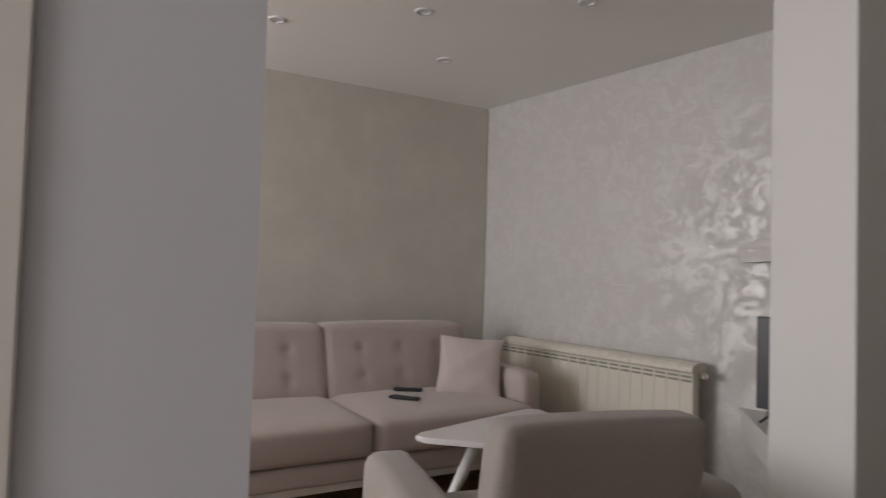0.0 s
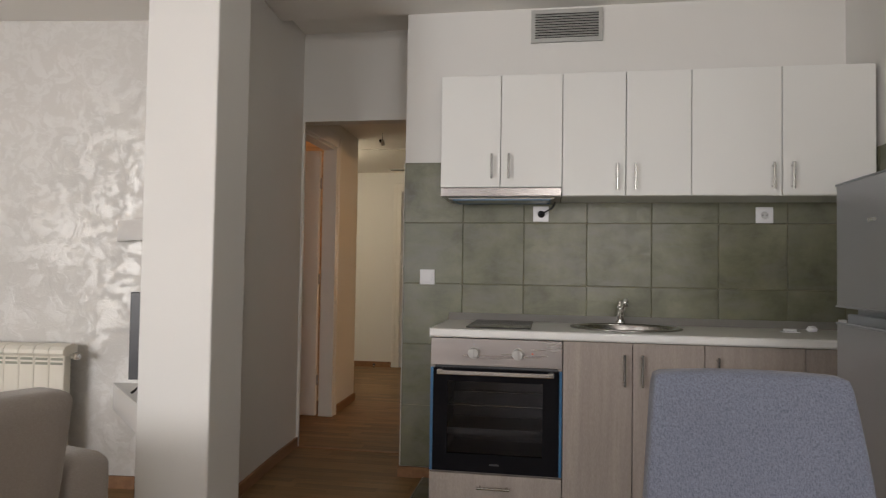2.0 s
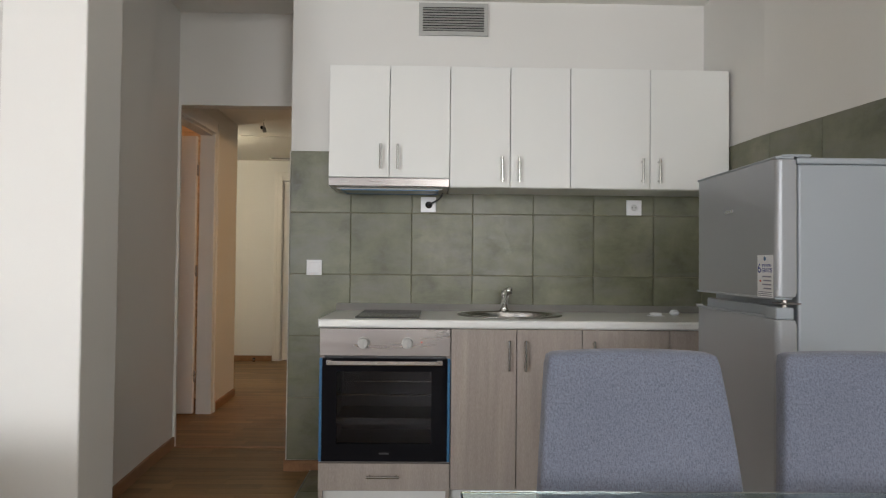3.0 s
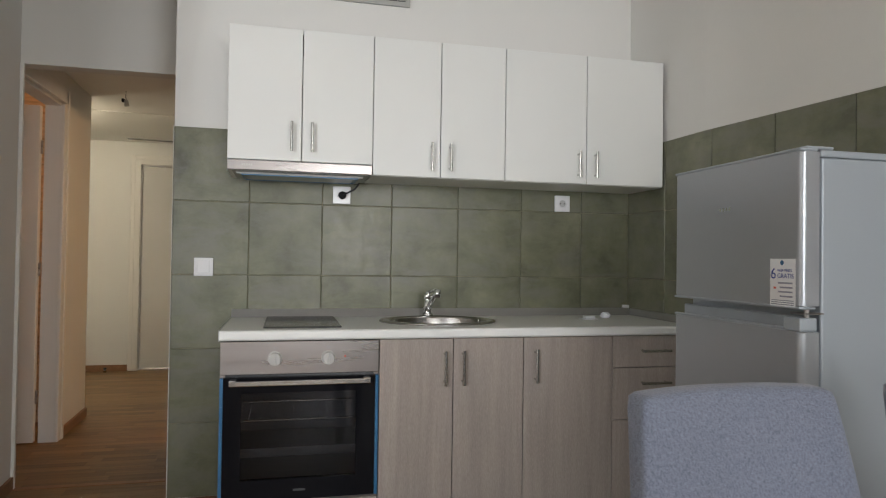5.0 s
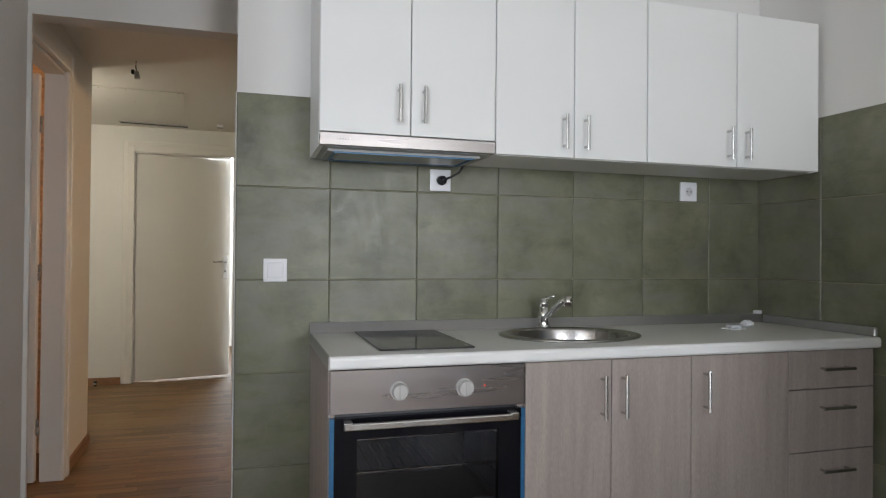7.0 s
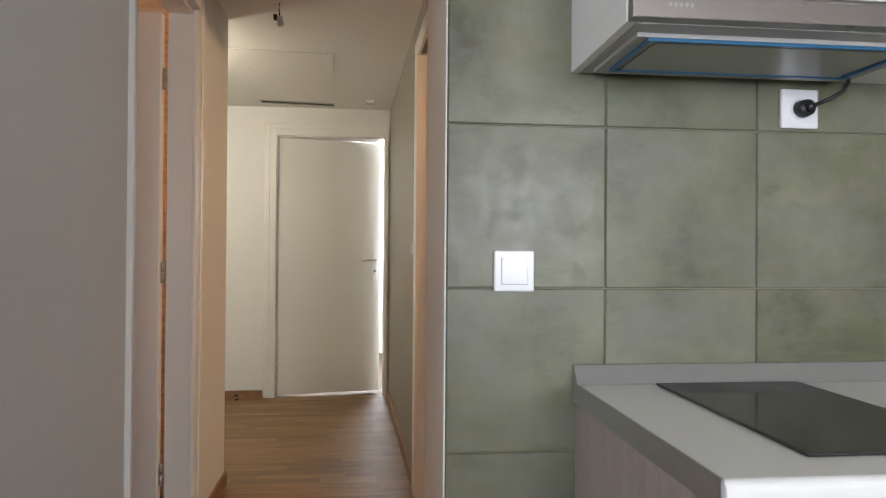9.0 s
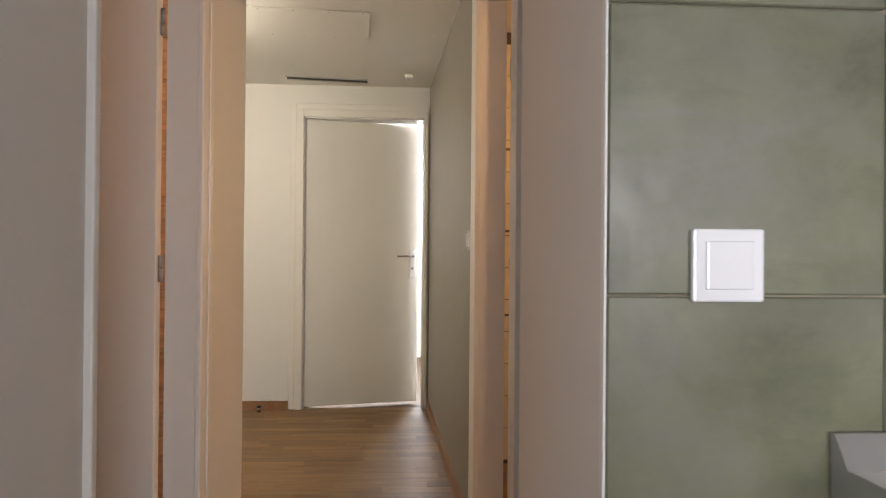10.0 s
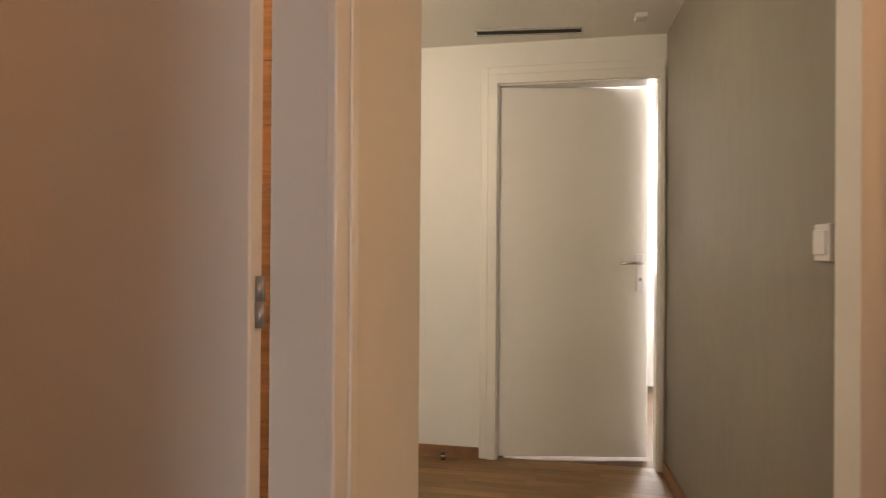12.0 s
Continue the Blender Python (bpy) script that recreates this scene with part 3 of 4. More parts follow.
def carcass(parent, y1, y0, z0, z1, x0, x1, material):
    t = 0.017
    return part("body", join(box(x0, x1, y0 + 0.0006, y0 + t, z0, z1), box(x0, x1, y1 - t, y1 - 0.0006, z0, z1), box(x0, x1, y0 + t, y1 - t, z0, z0 + t),
                             box(x0, x1, y0 + t, y1 - t, z1 - t, z1), box(x1 - 0.006, x1, y0 + t, y1 - t, z0 + t, z1 - t)), material, parent, world=True)


ZB, ZT = 0.10, 0.828
# oven housing with a drawer beneath
ovc = thing("oven_cabinet", pose(3.3, 0.687, 0), "greige oak oven housing with a drawer beneath", "cabinet")
part("side_panel", box(XF + 0.02, 3.59, 0.9668, 0.985, 0.0, ZT), GREIGE, ovc, world=True)
part("side_panel", box(XF + 0.02, 3.59, 0.3886, 0.406, 0.0, ZT), GREIGE, ovc, world=True)
part("bottom_shelf", box(XF + 0.02, 3.59, 0.406, 0.9668, 0.10, 0.118), GREIGE, ovc, world=True)
part("oven_shelf", box(XF + 0.03, 3.59, 0.406, 0.9668, 0.205, 0.222), GREIGE, ovc, world=True)
d = front(ovc, 0.985, 0.388, 0.092, 0.218, name="drawer_front")
handle(d, (XF, 0.75, 0.163), (XF, 0.63, 0.163), (-1, 0, 0))
part("plinth", box(XF + 0.05, XF + 0.066, 0.406, 0.9668, 0.0, 0.09), LACQUER, ovc, "pale plinth board", world=True)

oven = thing("oven", pose(3.3, 0.687, 0.222), "built-in steel and black glass oven with blue film edges", "oven")
y0, y1 = 0.3905, 0.9825
part("control_panel", box(XF - 0.004, XF + 0.024, y0, y1, 0.702, 0.826, 0.002, 2), STEEL, oven, "brushed steel control panel", world=True)
part("oven_body", join(box(XF + 0.025, XF + 0.5, 0.408, 0.43, 0.224, 0.80), box(XF + 0.025, XF + 0.5, 0.943, 0.965, 0.224, 0.80), box(XF + 0.025, XF + 0.5, 0.43, 0.943, 0.224, 0.25),
                       box(XF + 0.025, XF + 0.5, 0.43, 0.943, 0.69, 0.80), box(XF + 0.48, XF + 0.5, 0.43, 0.943, 0.25, 0.69)), ENAMEL, oven, "grey enamel oven cavity", world=True)
gy0, gy1, gz0, gz1 = 0.475, 0.905, 0.305, 0.632
door = part("oven_door", frame_x(XF - 0.002, XF + 0.022, y0 + 0.012, y1 - 0.012, 0.226, 0.690, gy0, gy1, gz0, gz1), BLACK, oven, "black glass oven door", world=True)
pn = part("door_window", box(XF + 0.001, XF + 0.006, gy0, gy1, gz0, gz1), OVENGLASS, door)
pn.visible_shadow = False
part("oven_handle", join(box(XF - 0.045, XF - 0.030, 0.425, 0.948, 0.664, 0.684, 0.004, 2), box(XF - 0.045, XF - 0.002, 0.425, 0.452, 0.666, 0.688, 0.004, 2), box(XF - 0.045, XF - 0.002, 0.921, 0.948, 0.666, 0.688, 0.004, 2)), SATIN, door, "satin steel bar handle")
for ya0, ya1 in ((y0, y0 + 0.0118), (y1 - 0.0118, y1)):
    bm = bmesh.new()
    z = 0.226
    while z < 0.68:
        h = random.uniform(0.05, 0.11)
        e = min(0.690, z + h)
        bm = join(bm, box(XF - 0.004 - random.uniform(0, 0.002), XF + 0.021, ya0, ya1, z + 0.0006, e))
        z = e
    part("protective_film", bm, TAPE, oven, "blue protective film strip", world=True)
wires = [rod((XF + 0.06, 0.46, 0.515), (XF + 0.06, 0.92, 0.515), 0.0035, seg=6), rod((XF + 0.40, 0.46, 0.515), (XF + 0.40, 0.92, 0.515), 0.0035, seg=6)]
wires += [rod((XF + 0.06, 0.47 + 0.0342 * k, 0.515), (XF + 0.40, 0.47 + 0.0342 * k, 0.515), 0.002, seg=6) for k in range(14)]
part("wire_shelf", join(*wires), CHROME, oven, "chrome wire shelf", world=True)
part("side_rails", join(*[rod((XF + 0.05, yy, zz), (XF + 0.44, yy, zz), 0.003, seg=6) for yy in (0.436,) for zz in (0.40, 0.46, 0.52, 0.58)], box(XF + 0.05, XF + 0.44, 0.431, 0.4345, 0.39, 0.59)), CHROME, oven, world=True)
part("baking_tray", join(box(XF + 0.06, XF + 0.42, 0.45, 0.93, 0.378, 0.384), box(XF + 0.06, XF + 0.066, 0.45, 0.93, 0.384, 0.408)), DARK, oven, world=True)
for yk in (0.785, 0.586):
    k = part("knob", join(rod((XF - 0.004, yk, 0.762), (XF - 0.012, yk, 0.762), 0.027, seg=28), rod((XF - 0.012, yk, 0.762), (XF - 0.030, yk, 0.762), 0.0235, 0.021, seg=28), box(XF - 0.034, XF - 0.028, yk - 0.0035, yk + 0.0035, 0.742, 0.782, 0.001, 1)), DIAL, oven, "grey metal round knob", world=True)
for yk in (0.785, 0.586):
    part("dial_mark", join(lathe([(0.0035, -0.0002), (0.0035, 0.0003), (0.0048, 0.0003), (0.0048, -0.0002)], 16, first=False, last=False), box(-0.0008, 0.0008, -0.012, -0.008, -0.0002, 0.0003)), INKGREY, oven).matrix_basis = pose(XF - 0.0042 - 3.3, yk - 0.687, 0.801 - 0.222, 0, -90, 0)
part("pilot_lamp", rod((XF - 0.004, 0.522, 0.765), (XF - 0.006, 0.522, 0.765), 0.004, seg=12), INKRED, oven, world=True)
part("badge", box(XF - 0.0032, XF - 0.0024, 0.665, 0.71, 0.258, 0.266), ENAMEL, door)

# base cabinets
cab = thing("base_cabinet", pose(3.3, 0.09, 0), "greige oak sink cabinet with two doors", "cabinet", "kitchen base units")
carcass(cab, 0.388, -0.212, ZB, ZT, XF + 0.02, 3.585, GREIGE)
for a, b, hy in ((0.388, 0.088, 0.125), (0.088, -0.212, 0.050)):
    d = front(cab, a, b, 0.098, ZT)
    handle(d, (XF, hy, 0.655), (XF, hy, 0.765), (-1, 0, 0))
part("plinth", box(XF + 0.05, XF + 0.066, -0.212, 0.388, 0.0, 0.095), LACQUER, cab, "pale plinth board", world=True)
cab = thing("base_cabinet", pose(3.3, -0.41, 0), "greige oak base cabinet with one door", "cabinet", "kitchen base units")
carcass(cab, -0.212, -0.615, ZB, ZT, XF + 0.02, 3.585, GREIGE)
d = front(cab, -0.212, -0.615, 0.098, ZT)
handle(d, (XF, -0.262, 0.655), (XF, -0.262, 0.765), (-1, 0, 0))
part("plinth", box(XF + 0.05, XF + 0.066, -0.615, -0.212, 0.0, 0.095), LACQUER, cab, "pale plinth board", world=True)
cab = thing("drawer_cabinet", pose(3.3, -0.81, 0), "greige oak base cabinet with three drawers", "cabinet", "kitchen base units")
carcass(cab, -0.615, -1.0, ZB, ZT, XF + 0.02, 3.585, GREIGE)
for za, zb in ((0.690, ZT), (0.468, 0.690), (0.098, 0.468)):
    d = front(cab, -0.615, -1.0, za, zb, name="drawer_front")
    zc = zb - 0.065
    handle(d, (XF, -0.755, zc), (XF, -0.865, zc), (-1, 0, 0))
part("plinth", box(XF + 0.05, XF + 0.066, -1.0, -0.615, 0.0, 0.095), LACQUER, cab, "pale plinth board", world=True)

# worktop, with an oval hole for the bowl
SX, SY = 3.318, 0.088
WX0, WX1, WY0, WY1 = 3.008, 3.594, -1.008, 0.985
top = thing("worktop", pose(3.3, 0, ZT), "white laminate worktop with a rounded front edge", "worktop")
bm = bmesh.new()
N = 48


def ring(fn, z):
    return [bm.verts.new((*fn(2 * math.pi * k / N), z)) for k in range(N)]


def oval(a):
    return (SX + 0.205 * math.cos(a), SY + 0.238 * math.sin(a))


def square(a):
    c, s = math.cos(a), math.sin(a)
    k = 1 / max(abs(c), abs(s))
    x, y = SX + 0.26 * c * k, SY + 0.30 * s * k
    return (min(max(x, WX0 + 0.02), WX1), y)


for z, flip in ((0.8685, False), (0.8295, True)):
    a, b = ring(oval, z), ring(square, z)
    for k in range(N):
        f = (a[k], b[k], b[(k + 1) % N], a[(k + 1) % N])
        bm.faces.new(f[::-1] if flip else f)
ys = SY - 0.30, SY + 0.30
xs = min(max(SX - 0.26, WX0 + 0.02), WX1), min(SX + 0.26, WX1)
slab = join(bm, box(xs[0], xs[1], WY0, ys[0], 0.8295, 0.8685), box(xs[0], xs[1], ys[1], WY1, 0.8295, 0.8685), box(xs[1], WX1, WY0, WY1, 0.8295, 0.8685) if xs[1] < WX1 else bmesh.new())
part("slab", slab, TOP, top, world=True)
edge = box(WX0, xs[0], WY0, WY1, 0.8295, 0.8685)
long = [e for e in edge.edges if all(v.co.x < WX0 + 0.001 for v in e.verts) and abs(e.verts[0].co.y - e.verts[1].co.y) > 1]
bmesh.ops.bevel(edge, geom=long, offset=0.012, segments=5, profile=0.5, affect="EDGES")
part("front_edge", edge, TOP, top, world=True)
part("edge_strip", box(WX0 + 0.006, WX1, WY1, WY1 + 0.004, 0.829, 0.8695), ALU, top, "grey aluminium edge strip", world=True)
up = prism([(3.566, 0.8690), (3.5965, 0.8690), (3.5965, 0.905), (3.589, 0.905)], WY0, WY1 + 0.003)
bmesh.ops.transform(up, matrix=Matrix(((1, 0, 0, 0), (0, 0, 1, 0), (0, 1, 0, 0), (0, 0, 0, 1))), verts=up.verts)
bmesh.ops.reverse_faces(up, faces=up.faces[:])
part("upstand", up, ALU, top, "grey aluminium upstand along the wall", world=True)
part("side_upstand", box(3.02, 3.566, WY0, WY0 + 0.016, 0.869, 0.903, 0.003, 1), ALU, top, "grey aluminium upstand along the side wall", world=True)

hob = thing("hob", pose(3.32, 0.68, 0.8685), "black ceramic glass hob set in the worktop", "hob")
part("glass_plate", box(3.085, 3.55, 0.532, 0.832, 0.869, 0.8745, 0.002, 2), HOB, hob, world=True)

sink = thing("sink", pose(SX, SY, 0.72), "round stainless steel sink bowl with a broad rim", "sink")
part("bowl", lathe([(0.172, 0.8752), (0.168, 0.873), (0.1655, 0.867), (0.1625, 0.80), (0.158, 0.755), (0.146, 0.733), (0.12, 0.724), (0.06, 0.721), (0.03, 0.720)], 48, 1.05, 1.28, (SX, SY, 0), False), BOWLSTEEL, sink, world=True, smooth=True)
part("rim", lathe([(0.172, 0.8742), (0.174, 0.8762), (0.195, 0.8768), (0.203, 0.8755), (0.205, 0.8735), (0.205, 0.8692), (0.19, 0.8692)], 48, 1.05, 1.28, (SX, SY, 0), False, False), BOWLSTEEL, sink, "brushed steel rim", world=True, smooth=True)
part("drain", lathe([(0.0, 0.7225), (0.035, 0.7225), (0.04, 0.721), (0.04, 0.7195)], 24, at=(SX, SY, 0)), CHROME, sink, world=True, smooth=True)

tap = thing("tap", pose(3.53, 0.09, 0.8765), "chrome single-lever kitchen tap beside the sink", "tap")
part("tap_body", join(rod((3.53, 0.09, 0.8766), (3.53, 0.09, 0.885), 0.027, 0.025, 20), rod((3.53, 0.09, 0.885), (3.53, 0.09, 0.955), 0.021, 0.020, 20), rod((3.53, 0.09, 0.957), (3.53, 0.09, 0.982), 0.021, 0.017, 20)), CHROME, tap, world=True, smooth=True)
part("spout", tube([(3.53, 0.09, 0.905), (3.50, 0.0895, 0.922), (3.44, 0.089, 0.953), (3.38, 0.0885, 0.985), (3.35, 0.088, 0.997), (3.338, 0.088, 0.998)], 0.0115, 12), CHROME, tap, world=True, smooth=True)
part("aerator", join(rod((3.333, 0.088, 1.008), (3.333, 0.088, 0.972), 0.0145, seg=16)), CHROME, tap, world=True, smooth=True)
part("tap_lever", join(rod((3.53, 0.09, 0.982), (3.53, 0.09, 0.990), 0.016, 0.012, 16), tube([(3.53, 0.09, 0.986), (3.507, 0.078, 0.994), (3.482, 0.066, 0.999)], 0.006, 10)), CHROME, tap, world=True, smooth=True)

# wall cabinets and hood
XU = 3.279
wall_y = [0.995, 0.395, -0.205, -1.003]
for i in range(3):
    a, b = wall_y[i], wall_y[i + 1]
    m = (a + b) / 2
    z0 = 1.546 if i == 0 else 1.503
    cab = thing("wall_cabinet", pose(3.44, m, z0), "white laminate wall cabinet with two doors" + (" above the cooker hood" if i == 0 else ""), "cabinet", "kitchen wall units")
    carcass(cab, a, b, z0, 2.104, XU + 0.02, 3.598, CABWHITE)
    for p, q, hy in ((a, m, m + 0.042), (m, b, m - 0.042)):
        d = front(cab, p, q, z0, 2.106, CABWHITE, XU)
        zh = 1.60 if i == 0 else 1.545
        handle(d, (XU, hy, zh), (XU, hy, zh + 0.095), (-1, 0, 0))
part("end_panel", box(XU + 0.02, 3.598, 0.9775, 0.9945, 1.503, 1.5455), CABWHITE, bpy.data.objects["wall_cabinet"], world=True)
hood = thing("cooker_hood", pose(3.42, 0.695, 1.503), "slim steel pull-out cooker hood under a cabinet", "cooker hood")
part("fascia", box(XU - 0.004, XU + 0.02, 0.397, 0.993, 1.503, 1.544, 0.002, 2), STEEL, hood, "brushed steel fascia", world=True)
part("hood_body", join(box(XU + 0.0205, 3.59, 0.40, 0.976, 1.502, 1.5455), box(XU + 0.06, 3.56, 0.43, 0.96, 1.494, 1.5015)), VENTGREY, hood, "grey hood body", world=True)
part("filter", box(XU + 0.08, 3.52, 0.47, 0.92, 1.4905, 1.4935), ALU, hood, "grey metal grease filter", world=True)
part("film_edge", join(box(3.522, 3.531, 0.4582, 0.9318, 1.4885, 1.4938), box(XU + 0.062, XU + 0.072, 0.45, 0.94, 1.4885, 1.4938), box(XU + 0.072, 3.53, 0.45, 0.458, 1.4885, 1.4938), box(XU + 0.072, 3.53, 0.932, 0.94, 1.4885, 1.4938)), TAPE, hood, "blue protective film edge", world=True)
part("badge", join(*[box(XU - 0.0052, XU - 0.0038, 0.93 - 0.009 * k, 0.935 - 0.009 * k, 1.521, 1.528) for k in range(5)]), VENTGREY, hood, world=True)


def plate(name, y, z, label, category, plug=False, switch=False, size=0.083):
    """A square plastic plate on the kitchen wall."""
    x, h = 3.5995, size / 2
    t = thing(name, pose(x, y, z), label, category)
    f = part("cover_frame", box(x - 0.010, x, y - h, y + h, z - h, z + h, 0.003, 2), SOCKET, t, world=True)
    if switch:
        part("rocker", box(x - 0.014, x - 0.0095, y - h * 0.66, y + h * 0.66, z - h * 0.66, z + h * 0.66, 0.002, 2), SOCKET, f)
    else:
        part("socket_well", lathe([(0.0215, 0.0), (0.0225, 0.0035), (0.0185, 0.0035), (0.0175, 0.0004)], 28, first=False, last=False), SOCKET, f, smooth=True).matrix_basis = pose(x - 0.0101, y, z, 0, -90, 0)
        # flat disc greyed for the well's shade; dark studs stand in for holes
        part("socket_face", rod((x - 0.0101, y, z), (x - 0.0106, y, z), 0.0175, seg=24), FLATGREY, f, "flat socket face, greyed for the well's shade")
        for s_ in (-0.0095, 0.0095):
            part("contact_hole", rod((x - 0.0107, y + s_, z), (x - 0.0112, y + s_, z), 0.003, seg=10), DARK, f)
    return t


plate("wall_socket", 0.500, 1.442, "white wall socket on green tiles", "socket")
plate("wall_socket", -0.622, 1.438, "white wall socket on green tiles", "socket")
plate("light_switch", 1.1125, 1.0955, "white light switch on green tiles", "switch", switch=True)
plug = thing("hood_plug", pose(3.58, 0.498, 1.44), "black plug and cable of the cooker hood", "plug")
part("plug_head", join(rod((3.592, 0.498, 1.44), (3.565, 0.498, 1.44), 0.019, 0.017, 20), rod((3.565, 0.498, 1.44), (3.553, 0.494, 1.441), 0.011, 0.008, 14)), DARK, plug, world=True, smooth=True)
part("cable", tube([(3.556, 0.494, 1.441), (3.54, 0.47, 1.452), (3.535, 0.443, 1.468), (3.54, 0.428, 1.488), (3.545, 0.426, 1.5015)], 0.0042, 8), DARK, plug, world=True, smooth=True)

# small litter on the worktop
pk = thing("paper_packet", pose(3.36, -0.66, 0.8685), "small white folded paper packet on the worktop", "packet")
part("sheet", box(3.335, 3.385, -0.70, -0.625, 0.8688, 0.873, 0.001, 1), PAPER, pk, world=True)
part("fold", box(3.345, 3.38, -0.69, -0.64, 0.8732, 0.885, 0.003, 1), PAPER, pk, world=True)
cr = cushion(3.40, 3.44, -0.80, -0.76, 0.869, 0.894, 0.012, 0.002, cuts=5)
for v in cr.verts:
    v.co += Vector((random.uniform(-1, 1), random.uniform(-1, 1), random.uniform(-0.3, 0.6))) * 0.003
tagged(part("crumpled_wrapper", cr, PAPER), "small crumpled white wrapper on the worktop", "wrapper")
tagged(part("corner_piece", prism([(3.572, -0.995), (3.592, -0.995), (3.592, -0.965)], 0.9055, 0.920), FLATGREY), "small grey corner piece of the upstand", "corner piece")

# vent above the cabinets
vent = thing("air_vent", pose(3.6, 0.373, 2.46), "grey metal air grille above the wall cabinets", "vent")
vy0, vy1, vz0, vz1 = 0.184, 0.563, 2.372, 2.549
part("backing", box(3.604, 3.610, vy0 + 0.012, vy1 - 0.012, vz0 + 0.012, vz1 - 0.012), VENTDARK, vent, world=True)
part("vent_frame", frame_x(3.596, 3.6115, vy0, vy1, vz0, vz1, vy0 + 0.022, vy1 - 0.022, vz0 + 0.022, vz1 - 0.022), VENTGREY, vent, world=True)
for k in range(9):
    z = vz0 + 0.031 + k * 0.0142
    s = box(-0.0045, 0.0045, vy0 + 0.0222, vy1 - 0.0222, -0.0011, 0.0011)
    bmesh.ops.transform(s, matrix=pose(3.5975, 0, z, 0, 32, 0), verts=s.verts)
    part("slat", s, VENTGREY, vent, world=True)

# ---------- fridge ----------
fr = thing("fridge", pose(2.05, -0.72, 0), "silver two-door fridge freezer with a paper label", "fridge")
fx0, fx1, fy = 1.79, 2.315, -0.447
part("cabinet_body", box(fx0 + 0.004, fx1 - 0.004, -1.0, fy - 0.062, 0.03, 1.405, 0.006, 2), FRIDGESIDE, fr, "grey painted body", world=True)
part("top_panel", box(fx0 + 0.002, fx1 - 0.002, -0.995, fy - 0.058, 1.4055, 1.423, 0.004, 2), FRIDGESIDE, fr, world=True)


def fridge_door(name, za, zb):
    """A slab whose upright front edges are broadly rounded, over a gasket."""
    r = 0.016
    plan = [(fx0, fy - 0.052), (fx1, fy - 0.052)]
    for cx, a0 in ((fx1 - r, 0), (fx0 + r, 90)):
        plan += [(cx + r * math.cos(radians(a0 + 15 * k)), fy - r + r * math.sin(radians(a0 + 15 * k))) for k in range(7)]
    slab = part(name, prism(plan, za, zb, 0.003, 2), FRIDGE, fr, world=True)
    part("gasket", box(fx0 + 0.012, fx1 - 0.012, fy - 0.0615, fy - 0.0525, za + 0.01, zb - 0.01), VENTGREY, slab, "pale grey gasket")
    return slab


upper = fridge_door("freezer_door", 1.043, 1.418)
part("top_trim", box(fx0 + 0.002, fx1 - 0.001, fy - 0.050, fy + 0.0015, 1.4182, 1.426, 0.003, 2), FRIDGESIDE, upper, "pale grey top trim")
part("bottom_trim", box(fx0 + 0.003, fx1 - 0.001, fy - 0.046, fy + 0.0015, 1.036, 1.0428, 0.003, 2), FRIDGESIDE, upper, "pale grey bottom trim")
lower = fridge_door("fridge_door", 0.06, 0.982)
part("grip_ledge", join(box(fx0 + 0.058, fx1 - 0.002, fy - 0.010, fy + 0.001, 0.9822, 0.990, 0.003, 2), box(fx0 + 0.058, fx1 - 0.002, fy - 0.050, fy - 0.034, 0.9822, 1.016, 0.003, 1),
                        box(fx0 + 0.002, fx0 + 0.0578, fy - 0.050, fy, 0.9822, 1.016, 0.005, 2)), FRIDGESIDE, lower, "grey plastic grip recess")
part("hinge_bracket", join(box(fx0 + 0.001, fx0 + 0.05, fy - 0.070, fy - 0.012, 1.023, 1.0285, 0.002, 1), rod((fx0 + 0.015, fy - 0.03, 1.012), (fx0 + 0.015, fy - 0.03, 1.04), 0.007, seg=12)), STEEL, fr, "steel middle hinge", world=True)
part("top_hinge", box(fx0 + 0.005, fx0 + 0.10, fy - 0.10, fy - 0.02, 1.4245, 1.432, 0.003, 1), FRIDGESIDE, fr, world=True)
part("badge", join(*[box(2.045 + 0.013 * k, 2.054 + 0.013 * k, fy + 0.0002, fy + 0.002, 1.290, 1.300) for k in range(4)]), CHROME, fr, "small chrome badge", world=True)
for fxx in (fx0 + 0.05, fx1 - 0.05):
    for fyy in (-0.95, fy - 0.09):
        part("foot", rod((fxx, fyy, 0.0), (fxx, fyy, 0.03), 0.018, seg=12), DARK, fr, world=True)
lab = thing("fridge_label", pose(1.85, fy, 1.105), "white paper offer label stuck on the fridge door", "label")
part("paper", box(1.806, 1.891, fy + 0.0006, fy + 0.0012, 1.047, 1.165), PAPER, lab, world=True)


def lettering(parent, text, x, z, size, material, label=""):
    """Writing on the fridge front, which looks to +y."""
    cu = bpy.data.curves.new("text", "FONT")
    cu.body, cu.size, cu.extrude = text, size, 0.0002
    tmp = bpy.data.objects.new("text_tmp", cu)
    scene.collection.objects.link(tmp)
    me = bpy.data.meshes.new_from_object(tmp.evaluated_get(bpy.context.evaluated_depsgraph_get()))
    bpy.data.objects.remove(tmp)
    me.materials.clear()
    me.materials.append(material)
    ob = new("lettering", me)
    ob.parent = parent
    ob.matrix_parent_inverse = parent.matrix_basis.inverted()
    ob.matrix_basis = pose(x, fy + 0.0016, z, 90, 0, 180)
    if label:
        tagged(ob, label)


